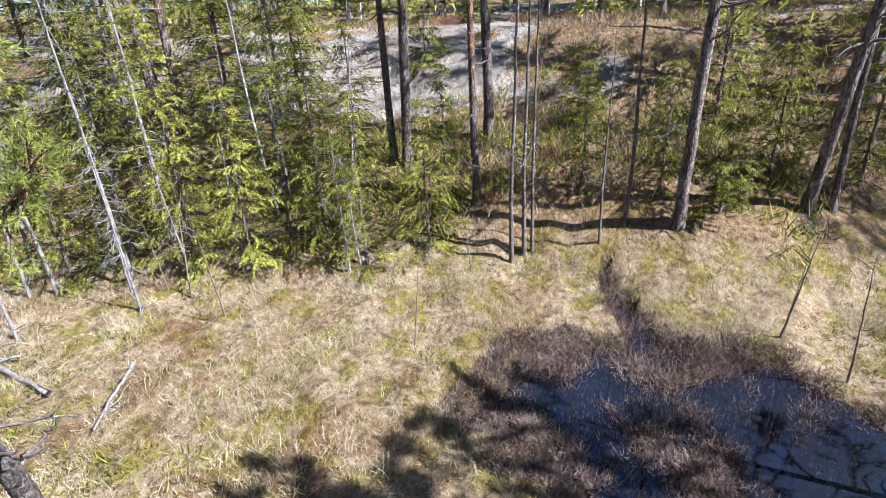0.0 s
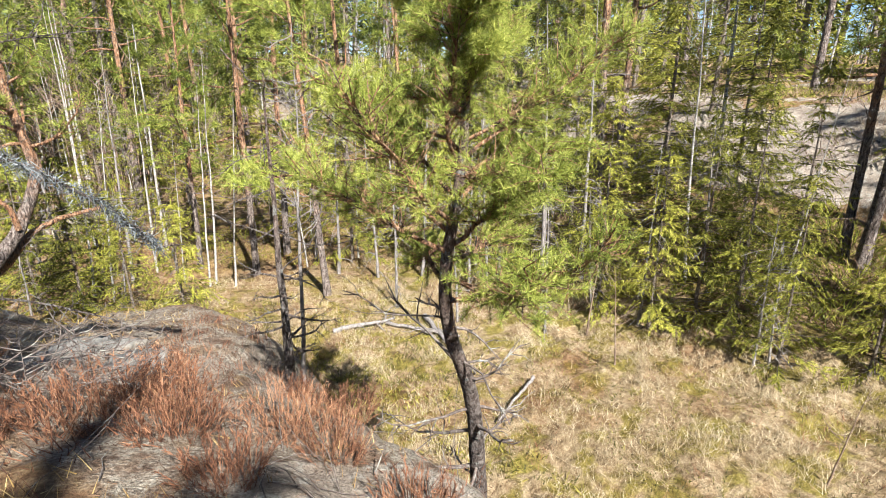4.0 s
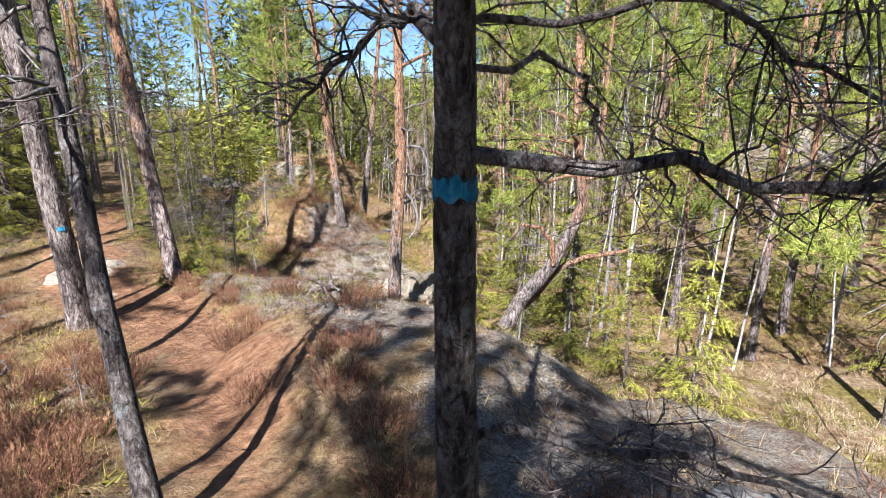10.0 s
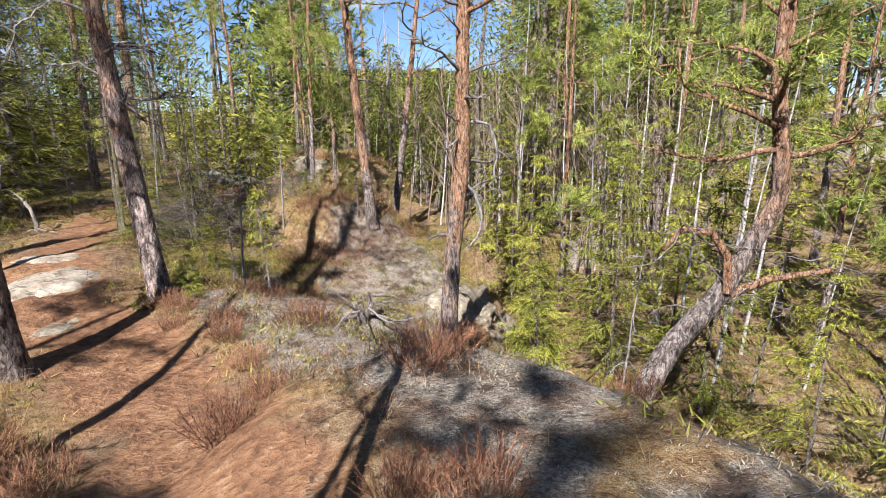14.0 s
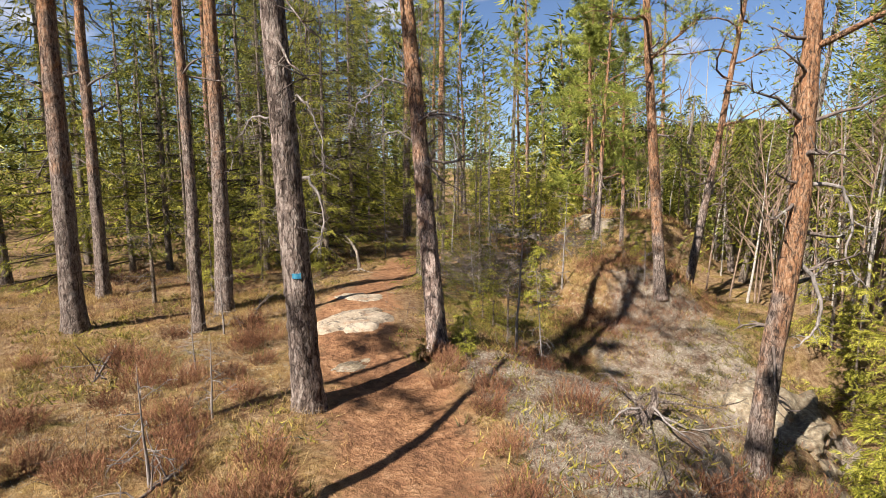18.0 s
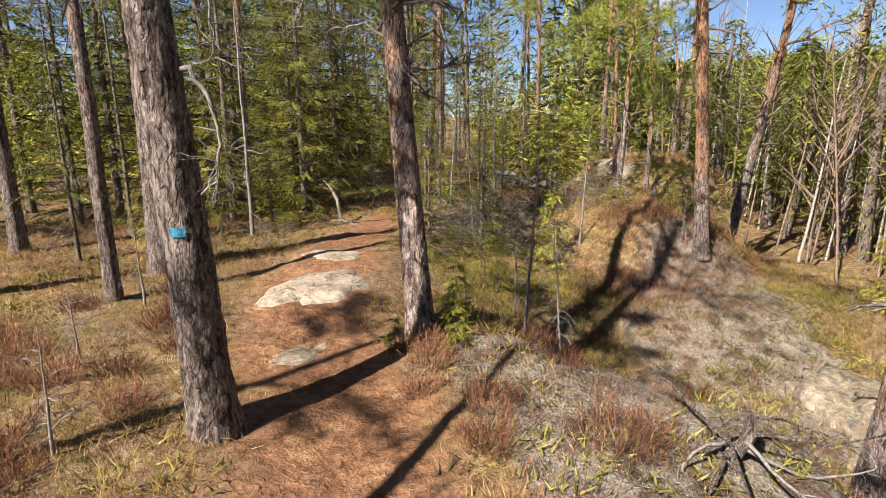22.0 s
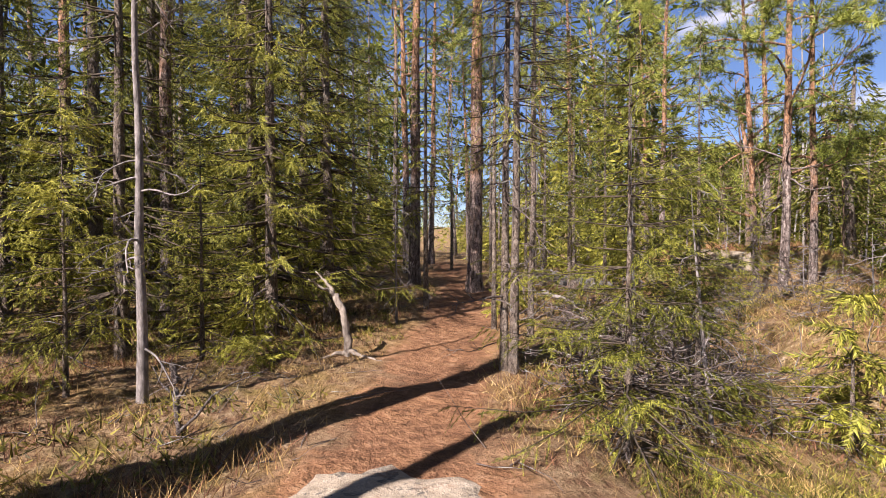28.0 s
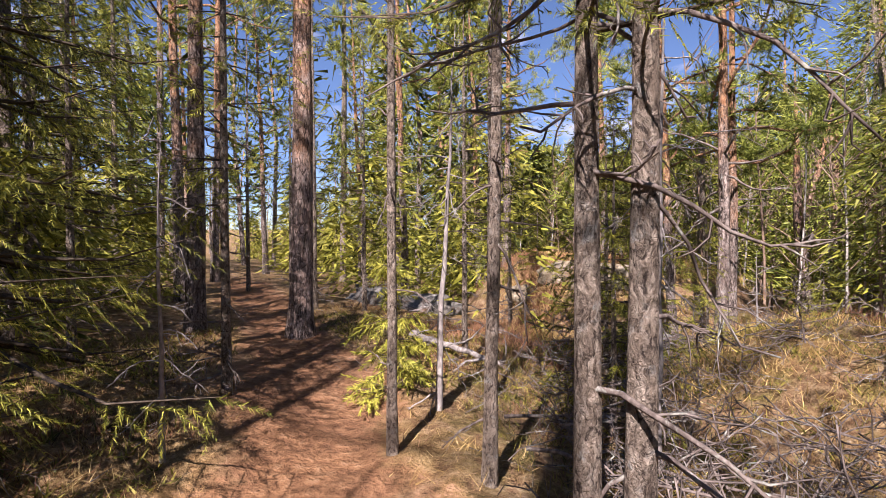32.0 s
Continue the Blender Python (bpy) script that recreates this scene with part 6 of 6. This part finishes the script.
def scatter(count, box, seed, chance):
    """Places in a box (x0, x1, y0, y1), kept by the chance that chance(x, y) gives."""
    rng = np.random.default_rng(seed)
    x, y = rng.uniform(box[0], box[1], count), rng.uniform(box[2], box[3], count)
    keep = rng.uniform(size=count) < chance(x, y)
    x, y = x[keep], y[keep]
    z = np.array([ground(a, b) for a, b in zip(x, y)])
    return np.stack([x, y, z], 1), rng


def tufts(name, places, rng, blades, length, width, spread_out, material, label, category, up=1.0, low=0.0):
    s = Soup()
    n = len(places)
    base = np.repeat(places, blades, 0) + rng.normal(size=(n * blades, 3)) * np.array([low + 0.02, low + 0.02, 0.004])
    way = rng.normal(size=(n * blades, 3)) * spread_out
    way[:, 2] = np.abs(way[:, 2]) * 0.5 + up
    size = np.repeat(rng.uniform(0.6, 1.3, n), blades)
    s.blades(base, way, length * size * rng.uniform(0.6, 1.2, n * blades), width, rng)
    ob = new(name, s.mesh(name, material, False))
    return tagged(ob, label, category, kind="stuff")


NEAR = (-21, 3, -1, 17)
pl, rg = scatter(48000, (-3, 13, -4, 12), 301, lambda x, y: field(BOG, x, y) * np.where(field(POOL, x, y) > 1.1, 0.95, 0.1) * np.clip(0.35 + 1.6 * fbm(x, y, 61, 3, 1.6), 0.04, 1))
tufts("bog_grass", pl, rg, 9, 0.13, 0.005, 0.6, M_STRAW, "dry yellow bog grass in tussocks", "grass", 0.7, 0.03)
pl, rg = scatter(38000, NEAR, 302, lambda x, y: (1 - field(BOG, x, y)) * (1 - field(TREAD, x, y)) ** 2 * (1 - field(ROCK, x, y)) * (1 - 0.75 * field(HEATH, x, y)) * (0.15 + 0.7 * (fbm(x, y, 51, 2, 0.8) > 0.0)) * (np.abs(field(SIDE, x, y)) > 0.45))
tufts("heath_grass", pl, rg, 6, 0.12, 0.005, 0.8, M_GOLD, "dry golden grass on the heath", "grass", 0.7, 0.03)
pl, rg = scatter(17000, NEAR, 303, lambda x, y: (1 - field(TREAD, x, y)) ** 3 * (1 - 0.7 * field(ROCK, x, y)) * (fbm(x, y, 52, 2, 0.6) > 0.1) * (np.abs(field(SIDE, x, y)) > 0.6))
tufts("low_shrubs", pl, rg, 9, 0.10, 0.016, 0.9, M_SHRUB, "low olive-green berry shrubs and moss", "shrub", 0.5, 0.05)
pl, rg = scatter(17000, NEAR, 304, lambda x, y: (1 - field(TREAD, x, y)) ** 3 * (1 - 0.8 * field(BOG, x, y)) * (fbm(x, y, 53, 2, 0.7) > 0.08) * (np.abs(field(SIDE, x, y)) > 0.5))
tufts("low_heather", pl, rg, 9, 0.12, 0.006, 0.6, M_HEATHER, "low reddish heather between the stones", "shrub", 0.8, 0.05)
pl, rg = scatter(64000, NEAR, 305, lambda x, y: (1 - field(BOG, x, y)) * 0.8 * np.clip(1 - 1.2 * field(TREAD, x, y), 0.035, 1))
pl[:, 2] += 0.006
tufts("needle_litter", pl, rg, 2, 0.05, 0.0035, 1.0, M_LITTER, "fallen needles, leaves and bark flakes", "litter", 0.06, 0.03)
pl, rg = scatter(64000, (2, 11, -4, 4), 306, lambda x, y: field(BOG, x, y) * (field(POOL, x, y) < 1.15))
tufts("dead_sedge", pl, rg, 8, 0.13, 0.007, 0.9, M_SEDGE, "dark dead sedge in the bog pool", "grass", 0.6, 0.03)


pl, rg = scatter(30000, (-14, -2.5, 1.5, 14.5), 308, lambda x, y: np.maximum(field(HEATH, x, y), (field(SIDE, x, y) < -0.9) * 0.8) * (fbm(x, y, 55, 3, 1.1) > 0.02))
tufts("reindeer_lichen", pl, rg, 9, 0.026, 0.006, 0.9, M_LICHEN, "pale grey reindeer lichen in crusty patches", "lichen", 0.5, 0.04)
pl, rg = scatter(14000, (-17, -8.5, 8.2, 17), 309, lambda x, y: (0.25 + 0.75 * (fbm(x, y, 56, 2, 0.7) > 0.0)) * (1 - 0.9 * field(HEATH, x, y)) * (field(SIDE, x, y) > 1.3) * np.where((x < -13.0) & (y > 9.4), 0.3, 1.0))
tufts("dip_shrubs", pl, rg, 13, 0.09, 0.007, 0.8, M_SHRUB, "olive and golden shrubs filling the dip", "shrub", 0.7, 0.06)
pl, rg = scatter(20000, (-22, -9, 11, 25), 310, lambda x, y: field(FARBACK, x, y) * (fbm(x, y, 57, 2, 0.6) > -0.1))
tufts("mound_heather", pl, rg, 10, 0.20, 0.007, 0.7, M_HEATHER, "rough reddish heather over the rock back", "shrub", 0.8, 0.07)
pl, rg = scatter(7000, (-17, -3, -1.5, 8), 311, lambda x, y: (field(SIDE, x, y) < -0.75) * (fbm(x, y, 58, 2, 0.9) > 0.12))
tufts("golden_tussocks", pl, rg, 16, 0.14, 0.0042, 0.7, M_GOLD, "dry golden grass tussocks beside the trail", "grass", 0.8, 0.05)

pl, rg = scatter(9000, (-3, 13, -4, 12), 312, lambda x, y: field(BOG, x, y) * (field(POOL, x, y) > 1.0) * np.where(field(POOL, x, y) < 1.5, 1.0, fbm(x, y, 62, 3, 0.7) > 0.12))
tufts("bog_moss", pl, rg, 10, 0.07, 0.011, 0.9, M_SHRUB, "golden-green moss in low hummocks", "moss", 0.6, 0.06)
pl, rg = scatter(6000, (6.5, 19, -7, 14), 313, lambda x, y: step(7.6, 9.2, x * 0.85 + y * 0.3) * (1 - 0.8 * field(BARE, x, y)) * (fbm(x, y, 63, 3, 0.5) > -0.08))
tufts("bank_heath", pl, rg, 12, 0.26, 0.012, 0.8, M_LITTER, "tan heath and dry scrub on the bank", "shrub", 0.8, 0.1)
pl, rg = scatter(9000, (6.0, 19, -7, 14), 314, lambda x, y: step(7.2, 8.6, x * 0.85 + y * 0.3) * (1 - field(BARE, x, y)) * (1 - 0.8 * step(9.5, 11.5, x * 0.85 + y * 0.3)) * (fbm(x, y, 64, 3, 0.45) > 0.0))
tufts("bank_scrub", pl, rg, 12, 0.30, 0.022, 0.8, M_SPRUCENEEDLE, "dark green scrub at the foot of the trees", "shrub", 0.7, 0.12)

pl, rg = scatter(14000, (-22, -9, 11, 25), 315, lambda x, y: field(FARBACK, x, y) * (fbm(x, y, 65, 2, 0.8) > 0.05) * np.where(y < 15.8, 0.3, 1.0))
tufts("mound_grass", pl, rg, 9, 0.16, 0.009, 0.8, M_GOLD, "dry tan grass over the rock back", "grass", 0.7, 0.07)

pl, rg = scatter(5200, (-3, 13, -4, 12), 316, lambda x, y: field(BOG, x, y) * (field(POOL, x, y) > 1.1) * (fbm(x, y, 66, 3, 1.2) > 0.16))
tufts("bog_heather", pl, rg, 11, 0.13, 0.006, 0.7, M_HEATHER, "brown bog heather in low patches", "shrub", 0.7, 0.06)
pl, rg = scatter(4200, (-3, 13, -4, 12), 317, lambda x, y: field(BOG, x, y) * (field(POOL, x, y) > 1.1) * (fbm(x, y, 67, 3, 1.5) > 0.1))
tufts("bog_tussocks", pl, rg, 22, 0.17, 0.005, 0.8, M_STRAW, "pale straw tussocks standing out of the bog", "grass", 0.7, 0.05)


def brush():
    """Fine dead twigs lying about the heath and under the trees."""
    pl, rng = scatter(6500, NEAR, 307, lambda x, y: (1 - field(TREAD, x, y)) ** 2 * (1 - field(BOG, x, y)) * (fbm(x, y, 54, 2, 0.5) > 0.0))
    s = Soup()
    for p in pl:
        s.tube(curve(p + np.array([0, 0, 0.01]), (rng.normal(), rng.normal(), abs(rng.normal()) * 0.25), rng.uniform(0.12, 0.6), 4, rng, 0.25), np.linspace(rng.uniform(0.002, 0.006), 0.001, 4), 3, cap=False)
    tagged(new("dry_twigs", s.mesh("dry_twigs", M_DEADTWIG)), "dry grey twigs strewn over the ground", "litter", kind="stuff")


brush()


def water():
    s = Soup()
    x, y = np.meshgrid(np.linspace(2.5, 11, 30), np.linspace(-4, 3, 30))
    v = np.stack([x, y, np.full(x.shape, -4.125)], -1).reshape(-1, 3)
    i = (np.arange(29)[:, None] * 30 + np.arange(29)).ravel()
    s.add(v, np.concatenate([np.stack([i, i + 1, i + 31], 1), np.stack([i, i + 31, i + 30], 1)]))
    tagged(new("water", s.mesh("water", M_WATER)), "dark still bog water between sedge", "water", kind="structure")


water()
